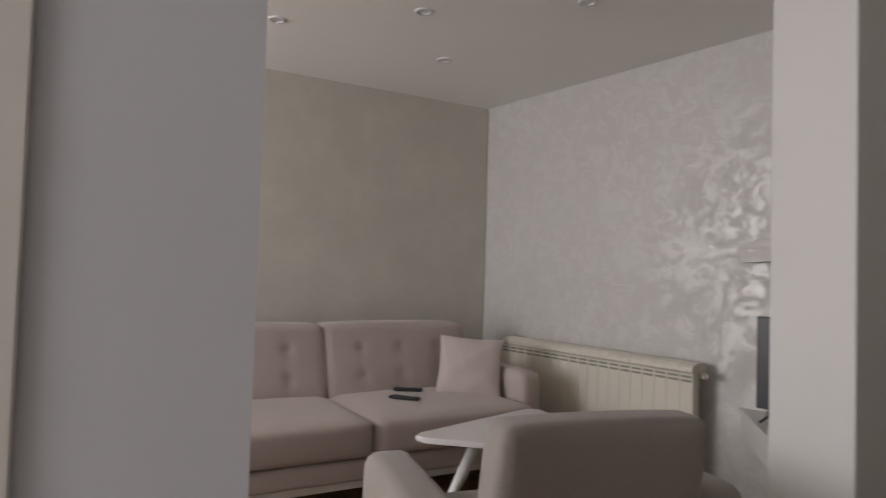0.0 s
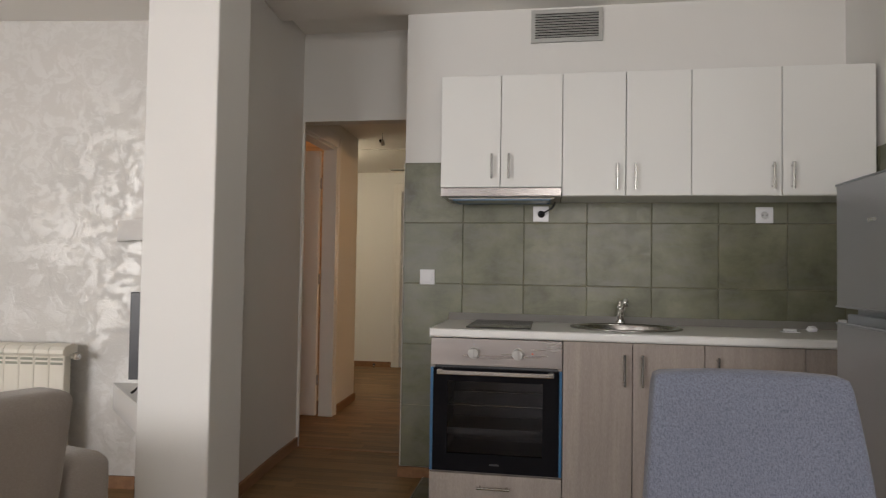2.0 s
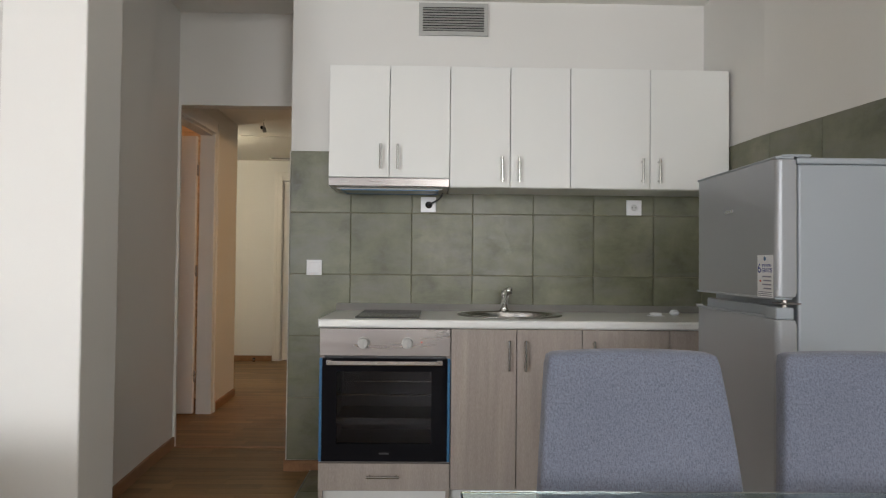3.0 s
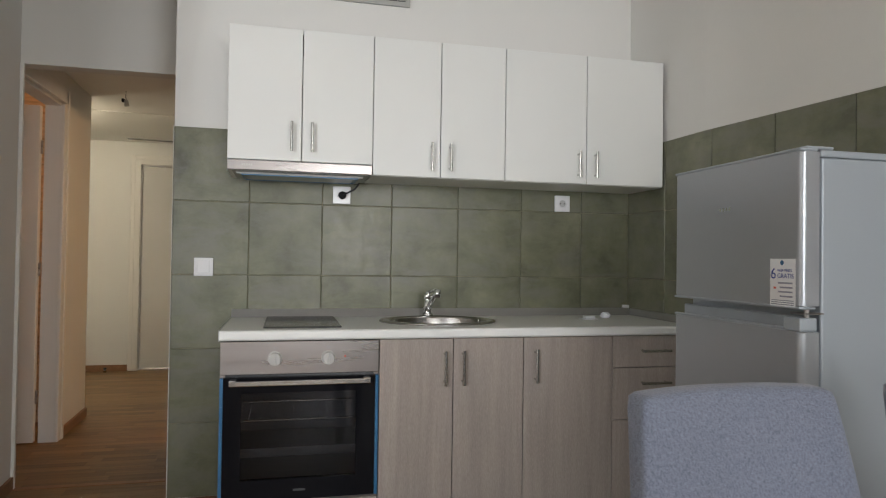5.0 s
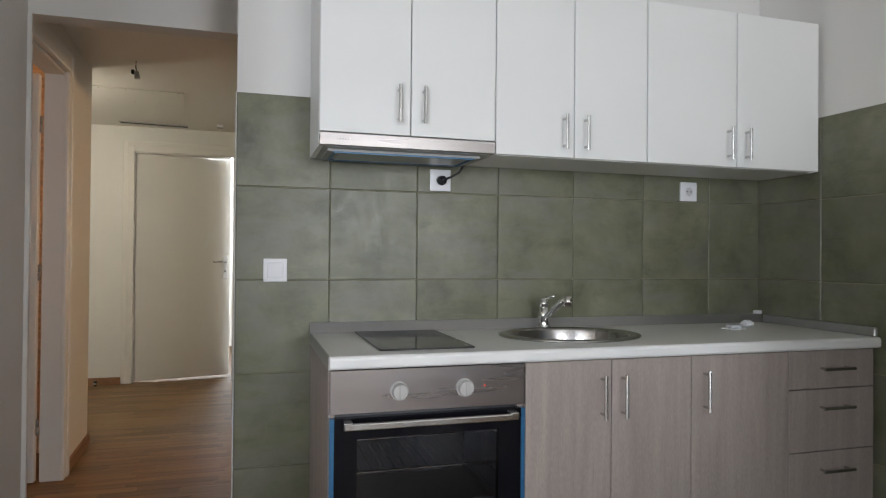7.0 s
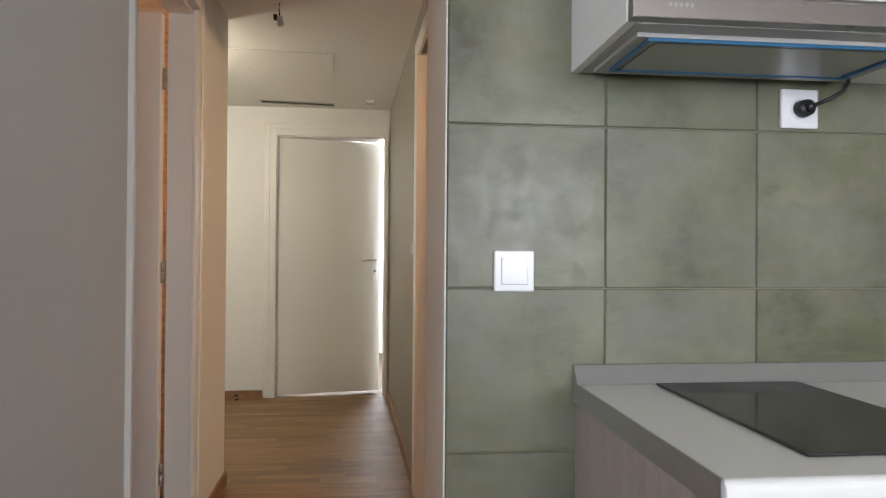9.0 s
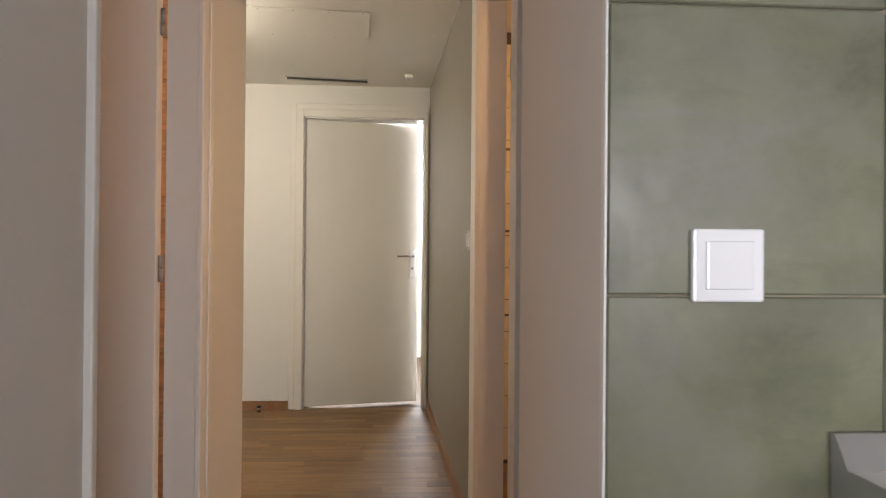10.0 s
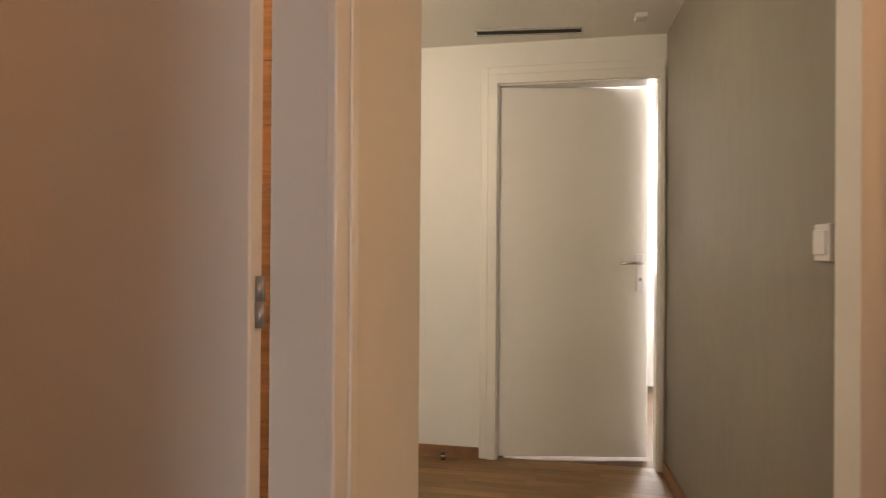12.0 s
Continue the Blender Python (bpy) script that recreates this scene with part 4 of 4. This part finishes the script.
lettering(lab, "6", 1.889, 1.115, 0.038, INK, "blue number six")
lettering(lab, "MESI-MESES", 1.866, 1.133, 0.0098, INK, "blue printed words")
lettering(lab, "GRATIS", 1.866, 1.117, 0.0165, INK, "blue printed word")
part("print_bars", join(*[box(1.815, 1.863 - 0.006 * (k % 2), fy + 0.0014, fy + 0.0018, 1.103 - 0.011 * k, 1.107 - 0.011 * k) for k in range(4)], *[box(1.811, 1.886, fy + 0.0014, fy + 0.0018, 1.051 + 0.005 * k, 1.053 + 0.005 * k) for k in range(3)]), INKGREY, lab, "rows of fine print", world=True)
part("red_mark", box(1.870, 1.878, fy + 0.0014, fy + 0.0018, 1.090, 1.095), INKRED, lab, world=True)
part("blue_mark", lathe([(0.0, 0.0), (0.006, 0.0), (0.006, 0.0004), (0.0, 0.0004)], 16), TAPE, lab, "small blue mark", world=False).matrix_basis = pose(0, 0.0014, 0.050, -90, 0, 0)

lab.matrix_basis = pose(1.85, fy, 1.098)

# ---------- dining table and chairs ----------
tb = thing("dining_table", pose(0.75, -0.25, 0), "dining table with a clear glass top", "table")
part("glass_top", box(0.50, 1.138, -0.95, 0.432, 0.738, 0.748, 0.003, 2), TABLEGLASS, tb, world=True)
for lx in (0.56, 1.08):
    for ly in (-0.88, 0.36):
        part("leg", box(lx - 0.025, lx + 0.025, ly - 0.025, ly + 0.025, 0.0, 0.738, 0.003, 1), SATIN, tb, world=True)


def dining_chair(m, label):
    """Upholstered chair that looks to -x, its back's top edge at z 0.96."""
    c = thing("dining_chair", m, label, "chair", "chairs round the table")
    b = cushion(-0.028, 0.028, -0.19, 0.19, 0.44, 0.953, 0.013, 0.006, cuts=22)
    for v in b.verts:
        k = (v.co.z - 0.44) / 0.52
        v.co.y *= 1.10 - 0.22 * k
        v.co.x += 0.07 * k * k - 0.05 * (v.co.y / 0.19) ** 2 * 0.35
    part("backrest", b, CHAIRFAB, c, smooth=True)
    part("seat", cushion(-0.42, 0.02, -0.215, 0.215, 0.40, 0.485, 0.03, 0.012, cuts=12), CHAIRFAB, c, smooth=True)
    for lx, ly in ((-0.39, -0.19), (-0.39, 0.19), (-0.01, -0.19), (-0.01, 0.19)):
        part("leg", rod((lx, ly, 0.0), (lx * 0.97, ly * 0.95, 0.402), 0.014, 0.02, 12), DARK, c, "dark tapered leg")
    return c


ch = dining_chair(pose(1.275, 0.088, 0, 0, 0, 2.0), "blue-grey upholstered dining chair at the glass table")
copy_thing(ch, pose(1.265, -0.372, 0, 0, 0, -4.0))

# ---------- living corner ----------
so = thing("sofa", pose(1.55, 4.0, 0), "greige fabric sofa with buttoned back and pale wooden base", "sofa")
SX0, SX1 = 0.52, 2.44
part("base_frame", join(box(SX0 + 0.02, SX1 + 0.12, 3.47, 4.45, 0.125, 0.165, 0.006, 2)), LACQUER, so, "pale wooden base frame", world=True)
part("base_upholstery", box(SX0, SX1 + 0.02, 3.44, 4.42, 0.166, 0.27, 0.02, 3), SOFAFAB, so, world=True, smooth=True)
for k in range(2):
    xa = SX0 + k * 0.96
    part("seat_cushion", cushion(xa + 0.003, xa + 0.957, 3.42, 4.26, 0.27, 0.45, 0.034, 0.016, cuts=16), SOFAFAB, so, world=True, smooth=True)
    cx = xa + 0.48
    dim = [(a, b) for a in (-0.26, 0.0, 0.26) for b in (0.085, -0.075)]
    part("back_cushion", cushion(xa + 0.003, xa + 0.957, 4.12, 4.33, 0.40, 0.84, 0.035, 0.012, dim, cuts=34, taper=0.07), SOFAFAB, so, world=True, smooth=True)
part("armrest", cushion(SX1 + 0.005, SX1 + 0.155, 3.56, 4.40, 0.166, 0.605, 0.045, 0.006, cuts=12), SOFAFAB, so, world=True, smooth=True)
part("armrest", cushion(SX0 - 0.155, SX0 - 0.005, 3.56, 4.40, 0.166, 0.605, 0.045, 0.006, cuts=12), SOFAFAB, so, world=True, smooth=True)
for lx in (SX0 + 0.1, SX1 - 0.05):
    for ly in (3.55, 4.37):
        part("leg", rod((lx, ly, 0.0), (lx, ly, 0.126), 0.016, 0.024, 14), LACQUER, so, world=True)

pb = cushion(-0.225, 0.225, -0.06, 0.06, -0.215, 0.215, 0.012, 0.0, cuts=26)
for v in pb.verts:
    u, w = v.co.x / 0.225, v.co.z / 0.215
    v.co.y *= 0.25 + 1.0 * (1 - u * u) ** 0.5 * (1 - w * w) ** 0.5 if abs(u) < 1 and abs(w) < 1 else 0.25
    v.co.x *= 1 - 0.08 * (1 - w * w)
    v.co.z *= 1 - 0.06 * (1 - u * u)
    v.co.y += 0.006 * math.sin(4 * u - 6 * w) * (1 - u * u) + 0.0015 * math.sin(11 * u + 5 * w)
    v.co.z += 0.006 * math.sin(9 * u) * (w < -0.8)
pl = part("throw_pillow", pb, PILLOWFAB, smooth=True)
pl.matrix_basis = pose(2.285, 3.86, 0.60, -24, 3, -34) @ Matrix.Scale(0.87, 4)
tagged(pl, "pale pink square throw pillow on the sofa", "pillow")


def remote(m, label):
    r = thing("remote_control", m, label, "remote control", "remotes on the sofa")
    part("shell", cushion(-0.024, 0.024, -0.085, 0.085, 0.0, 0.018, 0.008, 0.001, cuts=6), DARK, r, smooth=True)
    for i in range(3):
        for j in range(6):
            part("button", rod((-0.012 + 0.012 * i, -0.06 + 0.02 * j, 0.018), (-0.012 + 0.012 * i, -0.06 + 0.02 * j, 0.021), 0.0038, seg=8), VENTGREY, r)
    return r


rm = remote(pose(1.93, 3.97, 0.468, 0, 0, 58), "black remote control lying on the sofa seat")
copy_thing(rm, pose(1.80, 3.76, 0.466, 0, 0, 42))

# coffee table: rounded triangle on splayed legs
ct = thing("coffee_table", pose(2.0, 2.85, 0), "white lacquered rounded triangle coffee table", "table")
tri = [(1.475, 3.105), (2.20, 2.42), (2.40, 3.385)]
pts = []
for i in range(3):
    p = Vector(tri[i])
    a, b = (Vector(tri[i - 1]) - p).normalized(), (Vector(tri[(i + 1) % 3]) - p).normalized()
    r = 0.10
    for k in range(9):
        s = k / 8
        q = p + a * r * (1 - s) ** 2 + b * r * s ** 2
        pts.append((q.x, q.y))
part("tabletop", prism(pts, 0.424, 0.45, 0.011, 4), LACQUER, ct, world=True)
for (x, y) in tri:
    c = Vector((2.03, 2.91))
    foot = c + (Vector((x, y)) - c) * 0.80
    head = c + (Vector((x, y)) - c) * 0.45
    part("leg", rod((foot.x, foot.y, 0.0), (head.x, head.y, 0.424), 0.015, 0.03, 16), LACQUER, ct, world=True, smooth=True)

# armchair seen from behind; local +y is the way it looks
ac = thing("armchair", pose(1.36, 1.79, 0, 0, 0, -13), "taupe fabric armchair with low arms", "armchair")
part("backrest", cushion(-0.295, 0.295, 0.0, 0.15, 0.28, 0.80, 0.034, 0.010, cuts=18, taper=-0.045), ARMFAB, ac, smooth=True)
part("seat", cushion(-0.29, 0.29, 0.13, 0.66, 0.22, 0.43, 0.05, 0.015, cuts=12), ARMFAB, ac, smooth=True)
for s in (-1, 1):
    part("armrest", cushion(s * 0.42 - 0.08, s * 0.42 + 0.08, 0.05, 0.66, 0.16, 0.58, 0.045, 0.006, cuts=12), ARMFAB, ac, smooth=True)
part("base", box(-0.46, 0.46, 0.05, 0.64, 0.13, 0.22, 0.015, 2), ARMFAB, ac)
for sx in (-0.33, 0.33):
    for sy in (0.1, 0.6):
        part("leg", rod((sx * 1.04, sy, 0.0), (sx, sy, 0.131), 0.013, 0.022, 14), LACQUER, ac)

# radiator: cream sections along the feature wall
R0, R1 = Vector((2.968, 2.80)), Vector((2.842, 4.285))
rdir = R1 - R0
nsec = 19
pitch = rdir.length / nsec
rad = thing("radiator", pose(R0.x, R0.y, 0, 0, 0, math.degrees(math.atan2(rdir.y, rdir.x))), "cream aluminium section radiator below the stucco wall", "radiator")


def section(k):
    x0 = k * pitch
    body = box(x0 + 0.0006, x0 + pitch - 0.0006, 0.0, 0.018, 0.12, 0.680, 0.0045, 2)
    web = box(x0 + pitch / 2 - 0.012, x0 + pitch / 2 + 0.012, -0.075, 0.0, 0.12, 0.685, 0.003, 1)
    prof = [(-0.085, 0.690), (0.020, 0.680), (0.030, 0.694), (0.027, 0.712), (0.012, 0.726), (-0.020, 0.735), (-0.060, 0.736), (-0.085, 0.724)]
    head = prism(prof, x0 + 0.0012, x0 + pitch - 0.0012, 0.0022, 2)
    bmesh.ops.transform(head, matrix=Matrix(((0, 0, 1, 0), (1, 0, 0, 0), (0, 1, 0, 0), (0, 0, 0, 1))), verts=head.verts)
    return join(body, web, head)


for k in range(nsec):
    sec = part("radiator_section", section(k), RAD, rad, smooth=False)
    # slots are raised plates, coloured like the shade inside a recess
    part("grille_slot", join(*[box(k * pitch + 0.008, (k + 1) * pitch - 0.008, 0.0182, 0.0205, 0.638 + 0.022 * j, 0.650 + 0.022 * j) for j in range(2)]), SLOT, sec)
part("header_pipe", rod((0.0, -0.04, 0.16), (rdir.length, -0.04, 0.16), 0.02, seg=14), RAD, rad)
part("valve", join(rod((-0.05, -0.03, 0.675), (0.0, -0.03, 0.675), 0.012, seg=14), rod((-0.03, -0.03, 0.66), (-0.03, -0.03, 0.69), 0.014, seg=14)), CHROME, rad, "small chrome valve")
for k in (3, 15):
    part("bracket", box(k * pitch, k * pitch + 0.02, -0.16, -0.075, 0.60, 0.63), RAD, rad)

# shelf, console and television on the feature wall
sh = thing("wall_shelf", pose(3.1, 2.3, 1.25), "thick white floating shelf on the stucco wall", "shelf")
part("board", prism([(2.72, 2.13), (2.90, 2.08), (3.17, 2.10), (3.118, 2.655)], 1.257, 1.36), CONSOLE, sh, world=True)
cn = thing("tv_console", pose(3.0, 2.25, 0.44), "white wall-hung television console", "console")
part("top_board", prism([(2.58, 2.12), (2.85, 2.08), (3.17, 2.10), (3.118, 2.655)], 0.51, 0.532), CONSOLE, cn, world=True)
part("front_panel", prism([(2.585, 2.122), (2.85, 2.082), (3.168, 2.102), (3.117, 2.648)], 0.40, 0.5095), CONSOLE, cn, world=True)
tv = thing("television", pose(2.95, 2.25, 0.532), "black flat television standing on the console", "television")
sc = box(-0.014, 0.014, -0.25, 0.22, 0.60, 1.008, 0.004, 2)
bmesh.ops.transform(sc, matrix=pose(2.915, 2.175, 0, 0, 0, 12), verts=sc.verts)
part("screen", sc, DARK, tv, world=True)
part("stand_foot", tube([(2.86, 2.37, 0.538), (2.90, 2.36, 0.56), (2.90, 2.35, 0.605), (2.94, 2.36, 0.56), (2.99, 2.37, 0.538)], 0.006, 8), DARK, tv, world=True)
part("stand_foot", tube([(2.86, 2.03, 0.538), (2.90, 2.03, 0.56), (2.90, 2.03, 0.605), (2.94, 2.03, 0.56), (2.99, 2.04, 0.538)], 0.006, 8), DARK, tv, world=True)

# spotlights in the lowered ceiling
for i, (x, y) in enumerate(((1.597, 3.293), (2.041, 3.855), (1.034, 3.802), (2.159, 2.772))):
    s = thing("ceiling_spotlight", pose(x, y, HL), "round white recessed ceiling spotlight, switched off", "spotlight", "ceiling spotlights")
    part("trim_ring", lathe([(0.026, -0.001), (0.028, -0.008), (0.043, -0.006), (0.046, 0.0)], 28, first=False, last=False), SOCKET, s, smooth=True)
    part("lamp_glass", lathe([(0.0, -0.003), (0.026, -0.003), (0.026, -0.0008), (0.0, -0.0008)], 24), LACQUER, s)

# ---------- hall fittings ----------
hb = thing("bare_bulb_holder", pose(5.33, 1.84, 2.27), "bare lamp holder hanging from the hall ceiling", "lamp holder")
part("wire", tube([(5.33, 1.84, 2.268), (5.332, 1.842, 2.235), (5.328, 1.838, 2.205)], 0.003, 8), DARK, hb, world=True)
part("holder", join(rod((5.328, 1.838, 2.205), (5.325, 1.832, 2.165), 0.013, 0.016, 14)), VENTGREY, hb, "grey lamp holder", world=True, smooth=True)
part("connector", box(5.318, 5.342, 1.848, 1.866, 2.19, 2.215, 0.003, 1), DARK, hb, world=True)
ht = thing("ceiling_hatch", pose(6.25, 1.95, HH), "white ceiling access panel with screws", "hatch")
pan = part("panel", prism([(6.065, 1.645), (6.455, 1.672), (6.42, 2.26), (6.03, 2.235)], HH - 0.006, HH - 0.0005, 0.001, 1), CEIL, ht, world=True)
for u in range(4):
    for w in (0.02, 0.97):
        px, py = 6.065 + 0.39 * w - 0.035 * u / 3.3, 1.68 + 0.55 * u / 3.3
        part("screw", rod((px + 0.006, py, HH - 0.0061), (px + 0.006, py, HH - 0.0075), 0.004, seg=8), SATIN, pan)
sl = thing("slot_vent", pose(7.36, 2.0, HH), "narrow dark slot vent in the hall ceiling", "vent")
part("slot", prism([(7.335, 1.725), (7.40, 1.728), (7.345, 2.262), (7.28, 2.258)], HH - 0.003, HH - 0.0005), VENTDARK, sl, world=True)
part("slot_frame", join(prism([(7.40, 1.722), (7.412, 1.722), (7.357, 2.266), (7.345, 2.266)], HH - 0.007, HH - 0.0004), prism([(7.322, 1.722), (7.335, 1.722), (7.28, 2.266), (7.267, 2.266)], HH - 0.007, HH - 0.0004)), VENTGREY, sl, world=True)
se = thing("ceiling_sensor", pose(7.21, 1.45, HH), "small square cream ceiling sensor", "sensor")
part("sensor_base", box(7.17, 7.25, 1.42, 1.475, HH - 0.022, HH - 0.0005, 0.005, 2), SOCKET, se, world=True)
part("sensor_lens", rod((7.205, 1.447, HH - 0.0221), (7.205, 1.447, HH - 0.027), 0.01, 0.007, 14), VENTGREY, se, world=True)
hs = thing("light_switch", pose(5.5, 1.21, 1.155), "white light switch on the sage hall wall", "switch")
sx_ = 5.49
f = part("cover_frame", prism([(sx_ - 0.04, hall_right(sx_ - 0.04) + 0.0005), (sx_ + 0.04, hall_right(sx_ + 0.04) + 0.0005), (sx_ + 0.04, hall_right(sx_ + 0.04) + 0.011), (sx_ - 0.04, hall_right(sx_ - 0.04) + 0.011)], 1.115, 1.195, 0.002, 1), SOCKET, hs, world=True)
part("rocker", prism([(sx_ - 0.026, hall_right(sx_ - 0.026) + 0.0112), (sx_ + 0.026, hall_right(sx_ + 0.026) + 0.0112), (sx_ + 0.026, hall_right(sx_ + 0.026) + 0.019), (sx_ - 0.026, hall_right(sx_ - 0.026) + 0.015)], 1.128, 1.182, 0.002, 1), SOCKET, f)
ds = thing("door_stop", pose(7.44, 2.45, 0), "small steel door stop on the floor", "door stop")
part("stop_post", rod((7.44, 2.45, 0.0), (7.44, 2.45, 0.032), 0.013, 0.012, 18), SATIN, ds, world=True, smooth=True)
part("rubber_ring", rod((7.44, 2.45, 0.0321), (7.44, 2.45, 0.044), 0.016, 0.015, 18), DARK, ds, world=True, smooth=True)
# unseen disc added above the assumed bulb; it gives no light itself
hl = thing("hall_ceiling_lamp", pose(5.98, 2.85, HH), "plain round ceiling lamp disc, added out of view in the hall", "lamp")
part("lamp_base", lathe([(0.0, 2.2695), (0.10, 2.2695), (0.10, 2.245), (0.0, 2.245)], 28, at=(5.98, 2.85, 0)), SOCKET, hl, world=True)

# bathroom tiles seen through the gap
bt = [box(6.288, 6.2995, -0.94, 1.09, 0.02 + 0.168 * k + 0.002, min(HH, 0.02 + 0.168 * (k + 1) - 0.002)) for k in range(13)]
tagged(part("tile_rows", join(*bt), BATHTILE, bath), kind="stuff")
for z in (0.78, 1.22, 1.65):
    part("border_strip", box(6.284, 6.2878, -0.94, 1.09, z - 0.006, z + 0.006), DARKGROUT, bath, "thin dark border strip")
sb = bpy.data.objects["wall_hall_return"]
for k in range(14):
    part("wood_band", box(5.444, 5.4545, 2.202, 3.4, 0.0 + 0.16 * k + 0.0015, min(HH, 0.16 * (k + 1) - 0.0015)), PINE, sb, "pine-look wall band")

# ---------- tiles and floor strips ----------
TP = 0.3305
zrows = [0.061 + 0.3332 * k for k in range(6)]
MESHES = {}


def piece(name, sx, sy, sz, place, material, parent, bevel=0.0022):
    key = (name, round(sx, 4), round(sy, 4), round(sz, 4))
    if key not in MESHES:
        bm = box(-sx / 2, sx / 2, -sy / 2, sy / 2, -sz / 2, sz / 2, bevel, 1)
        me = bpy.data.meshes.new(name)
        bm.to_mesh(me)
        bm.free()
        me.materials.append(material)
        MESHES[key] = me
    ob = new(name, MESHES[key])
    ob.location = place
    ob.parent = parent
    return ob


part("grout_bed", box(3.606, 3.6118, -1.005, 1.2495, 0.061, 1.727), GROUT, wall_kitchen, "tan grout bed")
def along(u):
    """Plan point and turn at u metres along the side wall from the corner."""
    a, b, c = (Vector(p) for p in RW)
    first = (b - a).length
    d = (b - a).normalized() if u < first else (c - b).normalized()
    p = a + d * u if u < first else b + d * (u - first)
    return p, d


def side_slab(u0, u1, off0, off1, z0, z1):
    (p, d), (q, _) = along(u0), along(u1)
    n = Vector((d.y, -d.x))
    pts = [p + n * off0, q + n * off0, q + n * off1, p + n * off1]
    return prism([(v.x, v.y) for v in pts], z0, z1)


part("grout_bed", join(side_slab(0.0, 0.612, 0.0004, 0.006, 0.061, 1.727), side_slab(0.6125, 2.45, 0.0004, 0.006, 0.061, 1.727)), GROUT, wall_right, "tan grout bed")
G = 0.0023
ycol = [1.25 - TP * k for k in range(7)] + [-1.0]
for r in range(5):
    za, zb = zrows[r], zrows[r + 1]
    for a, b in zip(ycol, ycol[1:]):
        piece("tile", 0.0085, a - b - G, zb - za - G, (3.6042, (a + b) / 2, (za + zb) / 2), TILE, wall_kitchen)
    u = 0.006
    while u < 2.2:
        w = TP
        (p, d), (q, _) = along(u), along(u + w)
        n = Vector((d.y, -d.x))
        c = (p + q) / 2 + n * 0.0076
        ob = piece("tile", w - G, 0.0085, zb - za - G, (c.x, c.y, (za + zb) / 2), TILE, wall_right)
        ob.rotation_euler = (0, 0, math.atan2(q.y - p.y, q.x - p.x))
        u += w

floor_ob = bpy.data.objects["floor"]
for i in range(3):
    for j in range(7):
        y1 = 1.118 - TP * j
        y0 = max(y1 - TP, -1.0)
        piece("floor_tile", TP - G, y1 - y0 - G, 0.006, (3.4385 - TP * i, (y0 + y1) / 2, 0.0032), TILE, floor_ob)
part("tile_edge_strip", box(2.612, 3.604, 1.1185, 1.1225, 0.0004, 0.0075, 0.001, 1), ALU, floor_ob, "thin metal edge strip of the dark tiles")
rng = random.Random(7)
SW = 0.066
near, far = 0, []
xr = -2.68
while xr < 7.5:
    y = -1.7 + rng.uniform(-0.35, 0.0)
    while y < 4.6:
        ln = rng.choice((0.28, 0.36, 0.44))
        a, b = max(y, -1.7), min(y + ln, 4.64)
        cx, cy = xr + SW / 2, y + ln / 2
        y += ln
        if b - a < 0.05:
            continue
        hall = 4.0 < cx < 7.5 and 1.0 < a and b < 2.75
        nook = 2.7 < cx < 4.05 and 1.15 < a and b < 2.15
        if (hall or nook) and near < 300 and abs(b - a - ln) < 1e-6:
            piece("floor_strip", SW - 0.0008, ln - 0.0008, 0.012, (cx, cy, -0.006), OAK, floor_ob, 0.0006)
            near += 1
        else:
            far.append((xr + 0.0004, xr + SW - 0.0004, a + 0.0004, b - 0.0004))
    xr += SW
verts, faces = [], []
for x0, x1, a, b in far:
    n = len(verts)
    verts += [(x0, a, -0.012), (x1, a, -0.012), (x1, b, -0.012), (x0, b, -0.012), (x0, a, 0.0), (x1, a, 0.0), (x1, b, 0.0), (x0, b, 0.0)]
    faces += [(n + 4, n + 5, n + 6, n + 7), (n, n + 1, n + 5, n + 4), (n + 1, n + 2, n + 6, n + 5), (n + 2, n + 3, n + 7, n + 6), (n + 3, n, n + 4, n + 7)]
me = bpy.data.meshes.new("floor_strips")
me.from_pydata(verts, [], faces)
me.materials.append(OAKJOIN)
fs = new("floor_strips", me)
fs.parent = floor_ob
tagged(fs, kind="stuff")
structure("ground", box(-60, 60, -60, 60, -0.6, -0.4), surface("grey_ground", (0.25, 0.25, 0.24), 0.9), "plain grey ground outside", "ground")
